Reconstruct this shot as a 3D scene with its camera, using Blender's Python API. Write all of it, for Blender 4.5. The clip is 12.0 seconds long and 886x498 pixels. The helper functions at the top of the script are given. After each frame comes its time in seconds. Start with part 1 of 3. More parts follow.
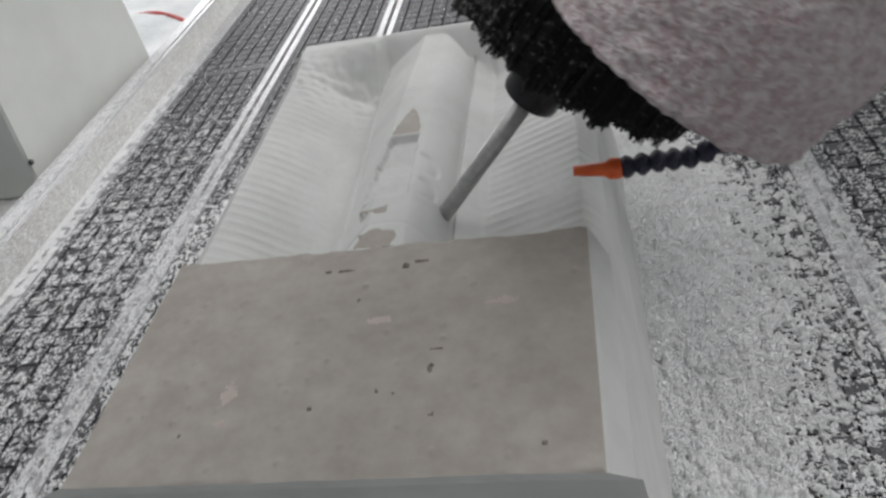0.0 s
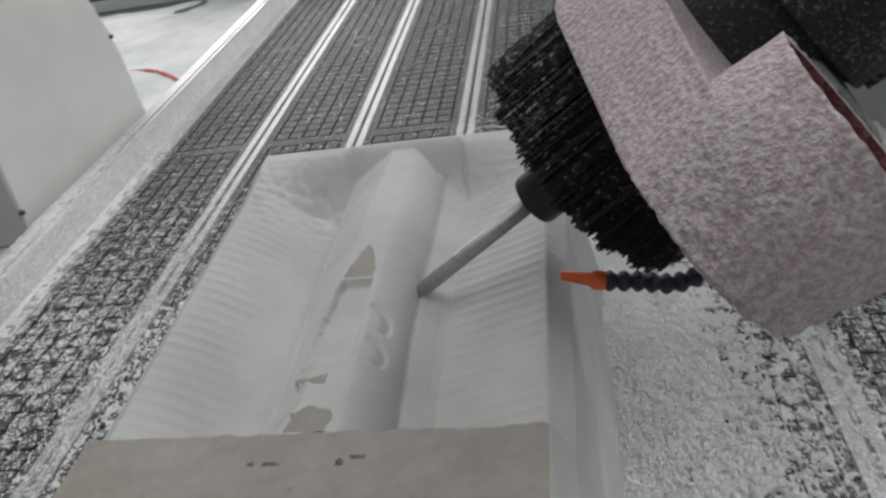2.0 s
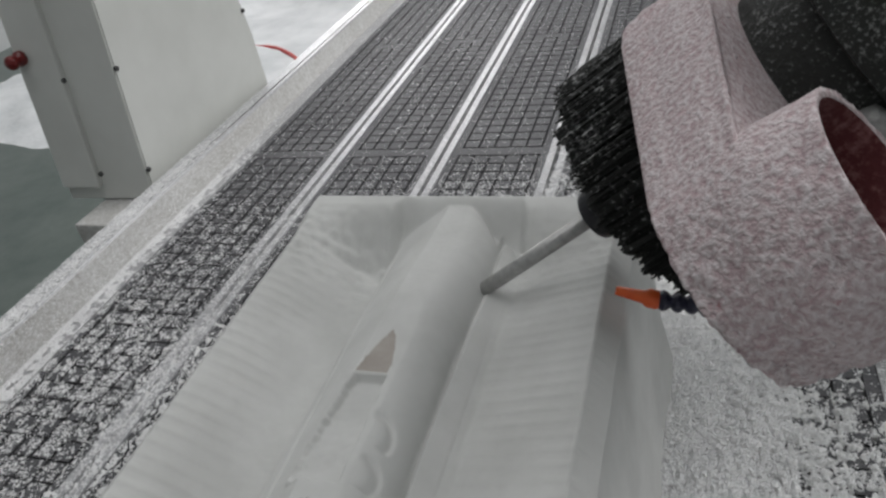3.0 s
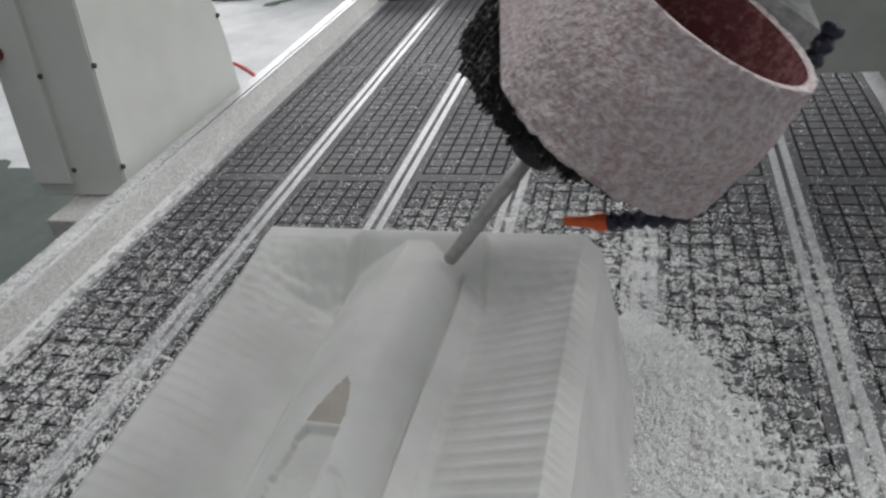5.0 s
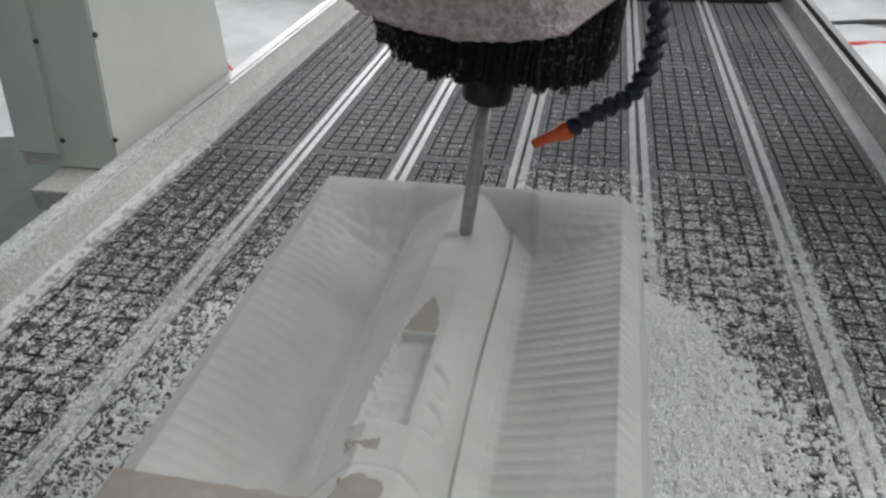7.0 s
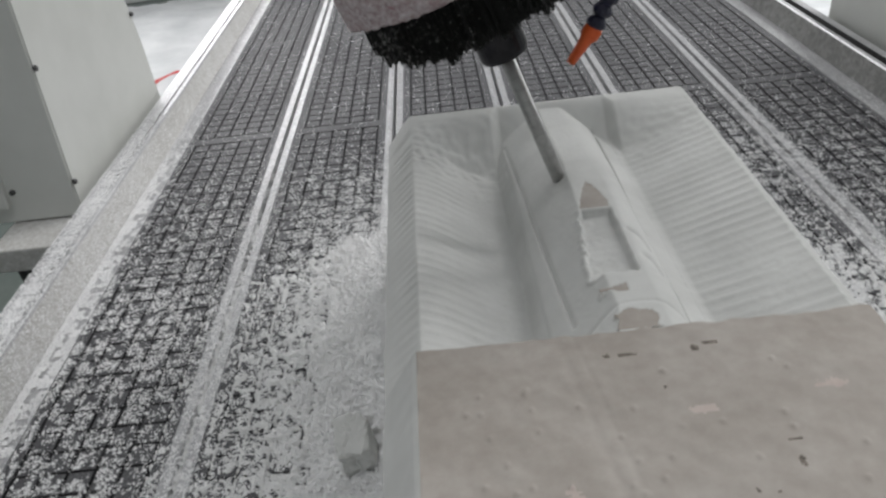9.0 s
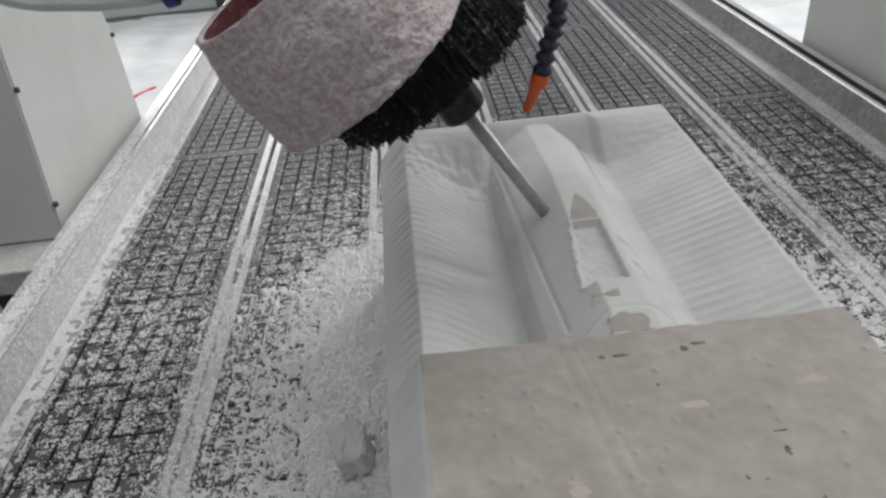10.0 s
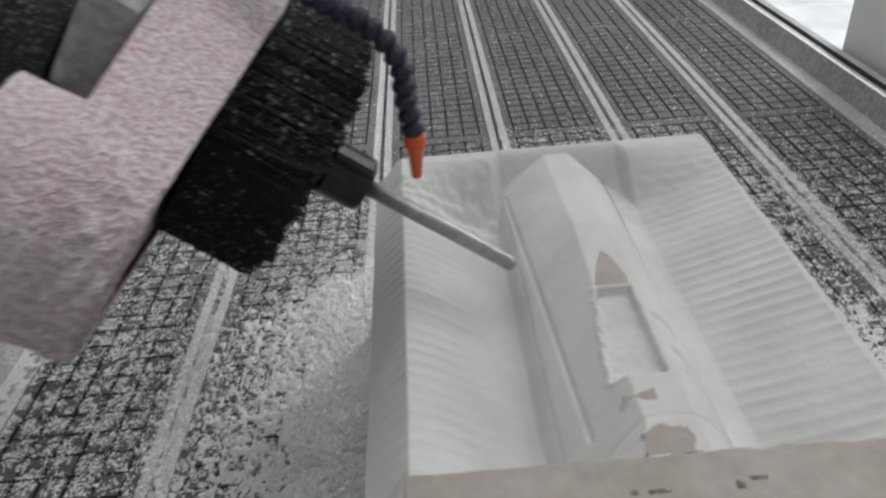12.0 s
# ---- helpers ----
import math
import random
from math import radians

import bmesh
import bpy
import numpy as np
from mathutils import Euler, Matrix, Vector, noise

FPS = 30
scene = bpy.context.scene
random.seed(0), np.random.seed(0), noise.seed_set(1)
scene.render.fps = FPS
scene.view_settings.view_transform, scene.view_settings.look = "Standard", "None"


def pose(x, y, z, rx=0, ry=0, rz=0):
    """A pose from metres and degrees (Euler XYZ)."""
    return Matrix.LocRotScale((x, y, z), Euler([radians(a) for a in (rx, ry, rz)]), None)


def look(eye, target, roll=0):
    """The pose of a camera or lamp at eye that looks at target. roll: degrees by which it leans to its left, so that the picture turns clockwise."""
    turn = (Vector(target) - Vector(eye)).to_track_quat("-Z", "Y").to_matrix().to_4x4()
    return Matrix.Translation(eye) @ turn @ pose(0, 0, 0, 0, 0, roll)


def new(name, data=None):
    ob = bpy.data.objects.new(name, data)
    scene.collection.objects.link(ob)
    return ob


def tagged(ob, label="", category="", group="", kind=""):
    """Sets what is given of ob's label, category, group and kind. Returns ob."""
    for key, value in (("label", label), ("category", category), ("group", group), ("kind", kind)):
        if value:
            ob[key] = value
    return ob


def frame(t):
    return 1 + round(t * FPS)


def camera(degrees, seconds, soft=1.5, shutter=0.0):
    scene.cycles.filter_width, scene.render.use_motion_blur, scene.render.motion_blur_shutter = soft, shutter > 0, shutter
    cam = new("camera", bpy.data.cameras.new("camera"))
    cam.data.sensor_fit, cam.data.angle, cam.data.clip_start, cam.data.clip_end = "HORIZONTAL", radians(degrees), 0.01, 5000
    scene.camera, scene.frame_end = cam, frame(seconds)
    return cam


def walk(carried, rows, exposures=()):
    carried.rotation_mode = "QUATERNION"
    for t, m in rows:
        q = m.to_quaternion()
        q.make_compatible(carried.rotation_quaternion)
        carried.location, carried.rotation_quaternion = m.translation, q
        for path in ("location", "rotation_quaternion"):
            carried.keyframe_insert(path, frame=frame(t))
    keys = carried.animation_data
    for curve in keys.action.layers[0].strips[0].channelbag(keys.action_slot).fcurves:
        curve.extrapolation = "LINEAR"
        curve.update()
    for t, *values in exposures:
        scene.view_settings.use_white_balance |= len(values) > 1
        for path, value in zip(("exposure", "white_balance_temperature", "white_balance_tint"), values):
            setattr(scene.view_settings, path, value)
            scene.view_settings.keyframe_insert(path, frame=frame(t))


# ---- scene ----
cam = camera(62.9, 12.0, 2.5, 0.4)
PATH = [
    (0, (0.154, -1.377, 0.572), (-0.228, 0.152, -0.659), -14.1),
    (0.5, (0.127, -1.379, 0.585), (-0.121, 0.218, -0.593), -13.6),
    (1, (0.137, -1.403, 0.625), (-0.062, 0.217, -0.531), -15.5),
    (1.5, (0.132, -1.368, 0.601), (0.013, 0.303, -0.491), -10.3),
    (2, (0.179, -1.271, 0.595), (-0.171, 0.346, -0.529), -11.6),
    (2.5, (0.206, -1.211, 0.603), (-0.341, 0.329, -0.551), -10.0),
    (3, (0.221, -1.151, 0.614), (-0.416, 0.382, -0.501), -11.4),
    (5, (0.211, -1.121, 0.614), (-0.315, 0.471, -0.477), -8.3),
    (5.5, (0.191, -1.145, 0.615), (-0.251, 0.494, -0.442), -5.0),
    (6, (0.166, -1.175, 0.615), (-0.265, 0.468, -0.44), -4.9),
    (6.5, (0.132, -1.206, 0.613), (-0.286, 0.432, -0.456), -3.8),
    (7, (0.12, -1.232, 0.61), (-0.247, 0.409, -0.473), -1.9),
    (7.5, (0.117, -1.246, 0.601), (-0.221, 0.394, -0.494), -1.1),
    (7.7, (0.088, -1.258, 0.598), (-0.251, 0.382, -0.496), -1.8),
    (9.5, (-0.137, -1.368, 0.589), (-0.109, 0.286, -0.535), -7.4),
    (10, (-0.136, -1.372, 0.6), (-0.106, 0.308, -0.484), -5.8),
    (10.5, (-0.148, -1.364, 0.597), (-0.081, 0.303, -0.506), -5.0),
    (11, (-0.178, -1.324, 0.601), (-0.127, 0.36, -0.477), -3.6),
    (11.5, (-0.176, -1.298, 0.596), (-0.133, 0.38, -0.492), -3.5),
    (12, (-0.119, -1.246, 0.59), (-0.122, 0.417, -0.521), -4.9),
]
walk(cam, [(t, look(eye, target, roll)) for t, eye, target, roll in PATH], [(0, 0.0), (1, -0.08), (2.5, -0.22), (5, -0.16), (6.5, -0.25), (7.7, -0.22), (9.5, 0.03), (10.5, 0.03), (11, -0.05), (12, -0.02)])

# tool tip (x, y, z) and turn of the milling head about x, y and z
HEAD = [
    (0, 0.0342, -0.9077, 0.2174, 4.2, 39.5, 2.9),
    (0.5, 0.0422, -0.9138, 0.2153, 4.0, 48.1, 2.7),
    (1, 0.0407, -0.9191, 0.2203, 4.7, 53.3, 4.1),
    (1.5, 0.0443, -0.8516, 0.2204, 5.1, 49.8, 4.0),
    (2, 0.0414, -0.7924, 0.2149, 5.2, 51.2, 3.5),
    (2.5, 0.0464, -0.7399, 0.2210, 5.2, 48.9, 3.6),
    (3, 0.0426, -0.6643, 0.2109, 6.1, 50.3, 4.2),
    (5, 0.0399, -0.5935, 0.2382, 4.3, 36.3, 2.0),
    (5.5, 0.0320, -0.6048, 0.2400, 4.0, 30.1, 1.4),
    (6, 0.0231, -0.6070, 0.2361, 3.5, 22.8, 1.2),
    (6.5, 0.0181, -0.6324, 0.2428, 3.5, 15.0, 0.5),
    (7, 0.0126, -0.6524, 0.2453, 2.7, 8.2, 0.2),
    (7.5, 0.0042, -0.6786, 0.2458, 2.8, 1.8, 0.0),
    (9.5, -0.0149, -0.7600, 0.2395, 2.7, -25.6, -0.7),
    (10, -0.0191, -0.7711, 0.2345, 3.5, -31.5, -1.4),
    (10.5, -0.0278, -0.7699, 0.2288, 3.4, -39.0, -2.4),
    (11, -0.0308, -0.7773, 0.2316, 4.9, -46.9, -3.6),
    (11.5, -0.0376, -0.7634, 0.2299, 5.7, -51.5, -3.5),
    (12, -0.0618, -0.7589, 0.2423, 6.4, -51.5, -5.7),
]

# ---- world and lights ----
world = bpy.data.worlds.new("hall_light")
scene.world = world
world.use_nodes = True
world.node_tree.nodes["Background"].inputs[0].default_value = (0.8, 0.8, 0.82, 1)
world.node_tree.nodes["Background"].inputs[1].default_value = 0.035


def area_light(name, eye, target, sx, sy, power, colour):
    data = bpy.data.lights.new(name, "AREA")
    data.shape, data.size, data.size_y = "RECTANGLE", sx, sy
    data.energy, data.color = power, colour
    ob = new(name, data)
    ob.matrix_world = look(eye, target)
    return ob


area_light("skylight", (-0.4, 0.2, 3.95), (-0.4, 0.2, 0), 3.6, 4.6, 100, (0.985, 0.985, 0.995))
area_light("side_window_light", (4.9, 2.2, 2.6), (0, 0.2, 0.2), 5.0, 2.0, 102, (0.985, 0.985, 0.995))
area_light("roof_window_light", (3.3, 1.9, 3.93), (0, -0.7, 0.1), 2.6, 1.8, 176, (0.99, 0.985, 0.99))
area_light("far_window_light", (-2.6, 5.9, 1.6), (-1.6, 1.5, -0.6), 3.0, 1.8, 105, (1.0, 0.99, 1.0))


# ---- materials ----
def material(name, rough=0.7, metal=0.0):
    m = bpy.data.materials.new(name)
    m.use_nodes = True
    b = m.node_tree.nodes["Principled BSDF"]
    b.inputs["Roughness"].default_value, b.inputs["Metallic"].default_value = rough, metal
    return m, m.node_tree, b


def coords(nt, kind="Object"):
    return nt.nodes.new("ShaderNodeTexCoord").outputs[kind]


def noise_tex(nt, vec, scale, detail=4.0, rough=0.6):
    n = nt.nodes.new("ShaderNodeTexNoise")
    n.inputs["Scale"].default_value, n.inputs["Detail"].default_value, n.inputs["Roughness"].default_value = scale, detail, rough
    nt.links.new(vec, n.inputs["Vector"])
    return n.outputs["Fac"]


def ramp(nt, fac, stops):
    r = nt.nodes.new("ShaderNodeValToRGB")
    while len(r.color_ramp.elements) < len(stops):
        r.color_ramp.elements.new(0.5)
    for e, (p, c) in zip(r.color_ramp.elements, stops):
        e.position, e.color = p, (*c, 1) if len(c) == 3 else c
    nt.links.new(fac, r.inputs["Fac"])
    return r.outputs["Color"]


def mix(nt, fac, a, b):
    n = nt.nodes.new("ShaderNodeMix")
    n.data_type = "RGBA"
    for sock, val in ((n.inputs["Factor"], fac), (n.inputs[6], a), (n.inputs[7], b)):
        if isinstance(val, (tuple, float, int)):
            sock.default_value = val if not isinstance(val, tuple) else (*val, 1)
        else:
            nt.links.new(val, sock)
    return n.outputs[2]


def bump(nt, b, height, strength, dist):
    n = nt.nodes.new("ShaderNodeBump")
    n.inputs["Strength"].default_value, n.inputs["Distance"].default_value = strength, dist
    nt.links.new(height, n.inputs["Height"])
    nt.links.new(n.outputs["Normal"], b.inputs["Normal"])


def two_tone(name, dark, light, scale, lo=0.35, hi=0.65, rough=0.7, metal=0.0, fine=0.0, strength=0.3, dist=0.001):
    """Coarse variation between two colours and a fine grain relief."""
    m, nt, b = material(name, rough, metal)
    c = coords(nt)
    col = ramp(nt, noise_tex(nt, c, scale), [(lo, dark), (hi, light)])
    nt.links.new(col, b.inputs["Base Color"])
    if fine:
        bump(nt, b, noise_tex(nt, c, fine, 3), strength, dist)
    return m


def dusted(name, base, dust, scale, lo, hi, rough=0.6, metal=0.0, strength=0.5, dist=0.002, coarse=9.0):
    """A surface under loose foam dust: fine flakes, thicker in some places than in others."""
    m, nt, b = material(name, rough, metal)
    c = coords(nt)
    fine = noise_tex(nt, c, scale, 6, 0.7)
    big = noise_tex(nt, c, coarse, 3)
    add = nt.nodes.new("ShaderNodeMath")
    add.operation = "MULTIPLY_ADD"
    nt.links.new(big, add.inputs[0])
    add.inputs[1].default_value = 0.45
    nt.links.new(fine, add.inputs[2])
    mask = ramp(nt, add.outputs[0], [(lo, (0, 0, 0)), (hi, (1, 1, 1))])
    nt.links.new(mix(nt, mask, base, dust), b.inputs["Base Color"])
    bump(nt, b, add.outputs[0], strength, dist)
    return m


FOAM = two_tone("white_foam", (0.525, 0.53, 0.515), (0.605, 0.61, 0.595), 14, rough=0.85, fine=900, strength=0.25, dist=0.0008)
SKIN = dusted("beige_foam_skin", (0.285, 0.254, 0.224), (0.405, 0.375, 0.343), 40, 0.42, 0.98, rough=0.75, strength=0.25, dist=0.0006, coarse=12)
SNOW = two_tone("foam_dust_heap", (0.84, 0.84, 0.83), (0.91, 0.91, 0.90), 60, rough=0.95, fine=420, strength=0.3, dist=0.002)
FLAKE = two_tone("foam_flakes", (0.80, 0.80, 0.80), (0.90, 0.90, 0.90), 30, rough=0.9)
PLATE = dusted("grey_vacuum_plate", (0.05, 0.05, 0.055), (0.165, 0.165, 0.17), 300, 0.62, 0.98, rough=0.6, strength=0.3, dist=0.0006, coarse=5)
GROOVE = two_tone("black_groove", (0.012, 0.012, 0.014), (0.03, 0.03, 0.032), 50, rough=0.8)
ALU = dusted("dusty_aluminium", (0.36, 0.36, 0.37), (0.60, 0.60, 0.61), 180, 0.55, 0.9, rough=0.38, metal=0.45, strength=0.2, dist=0.0005)
RAIL = dusted("dusty_bed_rail", (0.40, 0.39, 0.37), (0.62, 0.62, 0.61), 130, 0.55, 0.9, rough=0.6, strength=0.4, dist=0.001, coarse=6)
# East bed edge: shade on its inner face is put into this grey.
SHADEDRAIL = dusted("shaded_grey_beam", (0.14, 0.14, 0.135), (0.28, 0.28, 0.27), 90, 0.6, 0.95, rough=0.6)
BLACKBEAM = two_tone("black_beam", (0.02, 0.02, 0.02), (0.05, 0.05, 0.05), 20, rough=0.6)
CREAM = two_tone("cream_machine_paint", (0.54, 0.55, 0.525), (0.60, 0.61, 0.585), 5, rough=0.45, fine=220, strength=0.05, dist=0.0004)


def hood_fabric():
    """Red fabric under a clotted coat of pale dust, red only in the gaps between clots."""
    m, nt, b = material("dusted_red_fabric", 0.95)
    vec = coords(nt)
    clot = noise_tex(nt, vec, 300, 2.5, 0.6)
    pale = ramp(nt, clot, [(0.36, (0.47, 0.36, 0.375)), (0.48, (0.56, 0.475, 0.485)), (0.62, (0.68, 0.62, 0.63))])
    worn = ramp(nt, noise_tex(nt, vec, 30, 5.0, 0.75), [(0.54, (0, 0, 0)), (0.78, (0.36, 0.36, 0.36))])
    rubbed = mix(nt, worn, pale, (0.50, 0.21, 0.24))
    speck = ramp(nt, noise_tex(nt, vec, 95, 4.0, 0.75), [(0.64, (0, 0, 0)), (0.76, (0.7, 0.7, 0.7))])
    nt.links.new(mix(nt, speck, rubbed, (0.36, 0.07, 0.09)), b.inputs["Base Color"])
    bump(nt, b, clot, 0.7, 0.006)
    return m


HOOD = hood_fabric()
HOODIN = dusted("dark_red_lining", (0.075, 0.008, 0.010), (0.26, 0.12, 0.12), 160, 0.72, 1.05, rough=0.8, strength=0.6, dist=0.003)
BRISTLE = dusted("black_bristle", (0.006, 0.007, 0.006), (0.50, 0.50, 0.50), 230, 0.80, 0.92, rough=0.7, strength=1.0, dist=0.004)
DUSTYBLACK = dusted("dust_speckled_black", (0.014, 0.016, 0.014), (0.42, 0.43, 0.42), 380, 0.76, 1.0, rough=0.6, strength=0.6, dist=0.003)
DUSTYGREY = dusted("dust_grey_casting", (0.05, 0.052, 0.05), (0.34, 0.34, 0.33), 240, 0.58, 0.95, rough=0.7, strength=0.6, dist=0.003, coarse=30)
PALECAST = dusted("pale_dusty_casting", (0.14, 0.145, 0.14), (0.42, 0.42, 0.41), 120, 0.5, 0.95, rough=0.7, strength=0.4, dist=0.002, coarse=20)
PALEDUST = dusted("caked_pale_dust", (0.40, 0.39, 0.38), (0.66, 0.65, 0.64), 90, 0.45, 0.95, rough=0.9, strength=0.6, dist=0.003, coarse=25)
NUT = two_tone("black_steel", (0.015, 0.015, 0.017), (0.04, 0.04, 0.045), 40, rough=0.28, metal=0.7)
STEEL = two_tone("tool_steel", (0.34, 0.34, 0.33), (0.46, 0.46, 0.45), 120, rough=0.42, metal=0.75)
ORANGE = two_tone("orange_plastic", (0.70, 0.10, 0.02), (0.80, 0.15, 0.03), 60, rough=0.45)
NAVY = dusted("navy_hose_plastic", (0.012, 0.012, 0.035), (0.25, 0.25, 0.3), 300, 0.80, 1.05, rough=0.4)
GREYBOX = two_tone("grey_head_casting", (0.30, 0.31, 0.29), (0.40, 0.41, 0.39), 12, rough=0.5, fine=200, strength=0.1)
FLOOR = dusted("green_epoxy_floor", (0.06, 0.085, 0.075), (0.13, 0.155, 0.14), 6, 0.5, 1.0, rough=0.3, strength=0.05, coarse=1.3)
# Floor dust piles; the windows' glossy reflection is also painted in as white.
DUSTSHEEN = two_tone("dust_and_floor_sheen", (0.66, 0.68, 0.69), (0.88, 0.89, 0.90), 2.6, rough=0.6, fine=40, strength=0.5, dist=0.01)
WALL = two_tone("white_hall_wall", (0.46, 0.475, 0.475), (0.54, 0.555, 0.555), 1.2, rough=0.8)
REDHOSE = two_tone("red_hose_rubber", (0.55, 0.06, 0.06), (0.65, 0.10, 0.09), 20, rough=0.5)
REDBTN = two_tone("red_button_plastic", (0.13, 0.008, 0.008), (0.18, 0.014, 0.014), 40, rough=0.3)
WHITECABLE = two_tone("white_cable", (0.5, 0.52, 0.52), (0.6, 0.62, 0.62), 30, rough=0.5)
BLUE = two_tone("blue_plastic", (0.01, 0.02, 0.12), (0.02, 0.04, 0.2), 60, rough=0.4)
BOLT = two_tone("dark_bolt", (0.05, 0.05, 0.05), (0.1, 0.1, 0.1), 60, rough=0.4, metal=0.6)
YELLOW = two_tone("yellow_label", (0.16, 0.13, 0.06), (0.36, 0.26, 0.10), 160, rough=0.6)


def glow(name, colour, strength):
    m, nt, b = material(name, 0.4)
    b.inputs["Base Color"].default_value = (*colour, 1)
    b.inputs["Emission Color"].default_value = (*colour, 1)
    b.inputs["Emission Strength"].default_value = strength
    return m


BURN = two_tone("burnt_spot", (0.07, 0.06, 0.05), (0.24, 0.21, 0.18), 420, rough=0.9)
PINKISH = two_tone("pink_smudge", (0.42, 0.35, 0.32), (0.47, 0.405, 0.375), 90, rough=0.8)
BROWN = two_tone("brown_paint", (0.05, 0.035, 0.03), (0.09, 0.06, 0.05), 4, rough=0.5)
DARKPANEL = two_tone("dark_panel", (0.02, 0.022, 0.022), (0.05, 0.05, 0.05), 3, rough=0.4)
GREYPANEL = two_tone("grey_panel", (0.24, 0.25, 0.24), (0.33, 0.34, 0.33), 3, rough=0.5)
LED_RED = glow("red_lamp", (1.0, 0.05, 0.03), 3.0)
LED_GREEN = glow("green_lamp", (0.45, 0.8, 0.05), 0.5)


# ---- builders ----
def mesh(name, bm, mats, parent=None, smooth=False):
    me = bpy.data.meshes.new(name)
    bm.normal_update()
    bm.to_mesh(me)
    bm.free()
    for m in mats if isinstance(mats, (list, tuple)) else [mats]:
        me.materials.append(m)
    if smooth:
        for p in me.polygons:
            p.use_smooth = True
    ob = new(name, me)
    ob.parent = parent
    return ob


def part(name, bm, mat, parent, label="", smooth=False):
    return tagged(mesh(name, bm, mat, parent, smooth), label)


def empty(name, m=None):
    ob = new(name)
    ob.empty_display_size = 0.05
    if m is not None:
        ob.matrix_basis = m
    return ob


def add_box(bm, x0, x1, y0, y1, z0, z1, bevel=0.0, mat=0):
    vs = [bm.verts.new((x, y, z)) for z in (z0, z1) for y in (y0, y1) for x in (x0, x1)]
    fs = [bm.faces.new([vs[i] for i in q]) for q in ((0, 2, 3, 1), (4, 5, 7, 6), (0, 1, 5, 4), (2, 6, 7, 3), (0, 4, 6, 2), (1, 3, 7, 5))]
    for f in fs:
        f.material_index = mat
    if bevel:
        edges = {e for f in fs for e in f.edges}
        bmesh.ops.bevel(bm, geom=list(edges), offset=bevel, segments=2, affect="EDGES", profile=0.6)
    return bm


def box(x0, x1, y0, y1, z0, z1, bevel=0.0):
    return add_box(bmesh.new(), x0, x1, y0, y1, z0, z1, bevel)


def lathe(profile, n=32, centre=(0, 0), bm=None, axis=None):
    """A turned body round the z axis from (radius, height) pairs."""
    bm = bm or bmesh.new()
    rings = []
    for r, z in profile:
        if r < 1e-6:
            rings.append([bm.verts.new((centre[0], centre[1], z))])
        else:
            rings.append([bm.verts.new((centre[0] + r * math.cos(2 * math.pi * i / n), centre[1] + r * math.sin(2 * math.pi * i / n), z)) for i in range(n)])
    for a, b in zip(rings, rings[1:]):
        for i in range(n):
            q = [a[i % len(a)], a[(i + 1) % len(a)], b[(i + 1) % len(b)], b[i % len(b)]]
            q = list(dict.fromkeys(q))
            if len(q) > 2:
                bm.faces.new(q)
    if axis is not None:
        bmesh.ops.transform(bm, matrix=axis, verts=bm.verts)
    bmesh.ops.recalc_face_normals(bm, faces=bm.faces)
    return bm


def tube(points, radius, n=10, bead=0.0, every=0.0):
    """A round hose along points; bead swells it at regular steps."""
    pts = [Vector(p) for p in points]
    fine = []
    for i in range(len(pts) - 1):
        p0, p1, p2, p3 = pts[max(i - 1, 0)], pts[i], pts[i + 1], pts[min(i + 2, len(pts) - 1)]
        for k in range(24):
            t = k / 24
            fine.append(0.5 * ((2 * p1) + (p2 - p0) * t + (2 * p0 - 5 * p1 + 4 * p2 - p3) * t * t + (3 * p1 - p0 - 3 * p2 + p3) * t ** 3))
    fine.append(pts[-1])
    bm, rings, run = bmesh.new(), [], 0.0
    up = Vector((0.13, 0.9, 0.41))
    for i, p in enumerate(fine):
        d = (fine[min(i + 1, len(fine) - 1)] - fine[max(i - 1, 0)]).normalized()
        if i:
            run += (p - fine[i - 1]).length
        a = d.cross(up).normalized()
        b = d.cross(a)
        r = radius * (1 + (bead * (abs(math.sin(math.pi * run / every)) - 0.6) if every else 0))
        rings.append([bm.verts.new(p + r * (math.cos(2 * math.pi * k / n) * a + math.sin(2 * math.pi * k / n) * b)) for k in range(n)])
    for a, b in zip(rings, rings[1:]):
        for k in range(n):
            bm.faces.new((a[k], a[(k + 1) % n], b[(k + 1) % n], b[k]))
    bm.faces.new(rings[0])
    bm.faces.new(rings[-1])
    bmesh.ops.recalc_face_normals(bm, faces=bm.faces)
    return bm


def extrude_outline(outline, z0, z1, rings=1, jitter=0.0, cap=True, seed=3):
    """A wall of fabric or sheet over a closed outline."""
    rng = random.Random(seed)
    bm, rows = bmesh.new(), []
    for k in range(rings + 1):
        z = z0 + (z1 - z0) * k / rings
        rows.append([bm.verts.new((x + rng.uniform(-jitter, jitter), y + rng.uniform(-jitter, jitter), z + rng.uniform(-jitter, jitter))) for x, y in outline])
    n = len(outline)
    for a, b in zip(rows, rows[1:]):
        for i in range(n):
            bm.faces.new((a[i], a[(i + 1) % n], b[(i + 1) % n], b[i]))
    if cap:
        bm.faces.new(rows[0][::-1])
        bm.faces.new(rows[-1])
    return bm


# ---- machine bed ----
PITCH, CELL, BAY0, Y_END, Y_NEAR = 0.217, 0.03, -0.6175, 1.25, -2.1


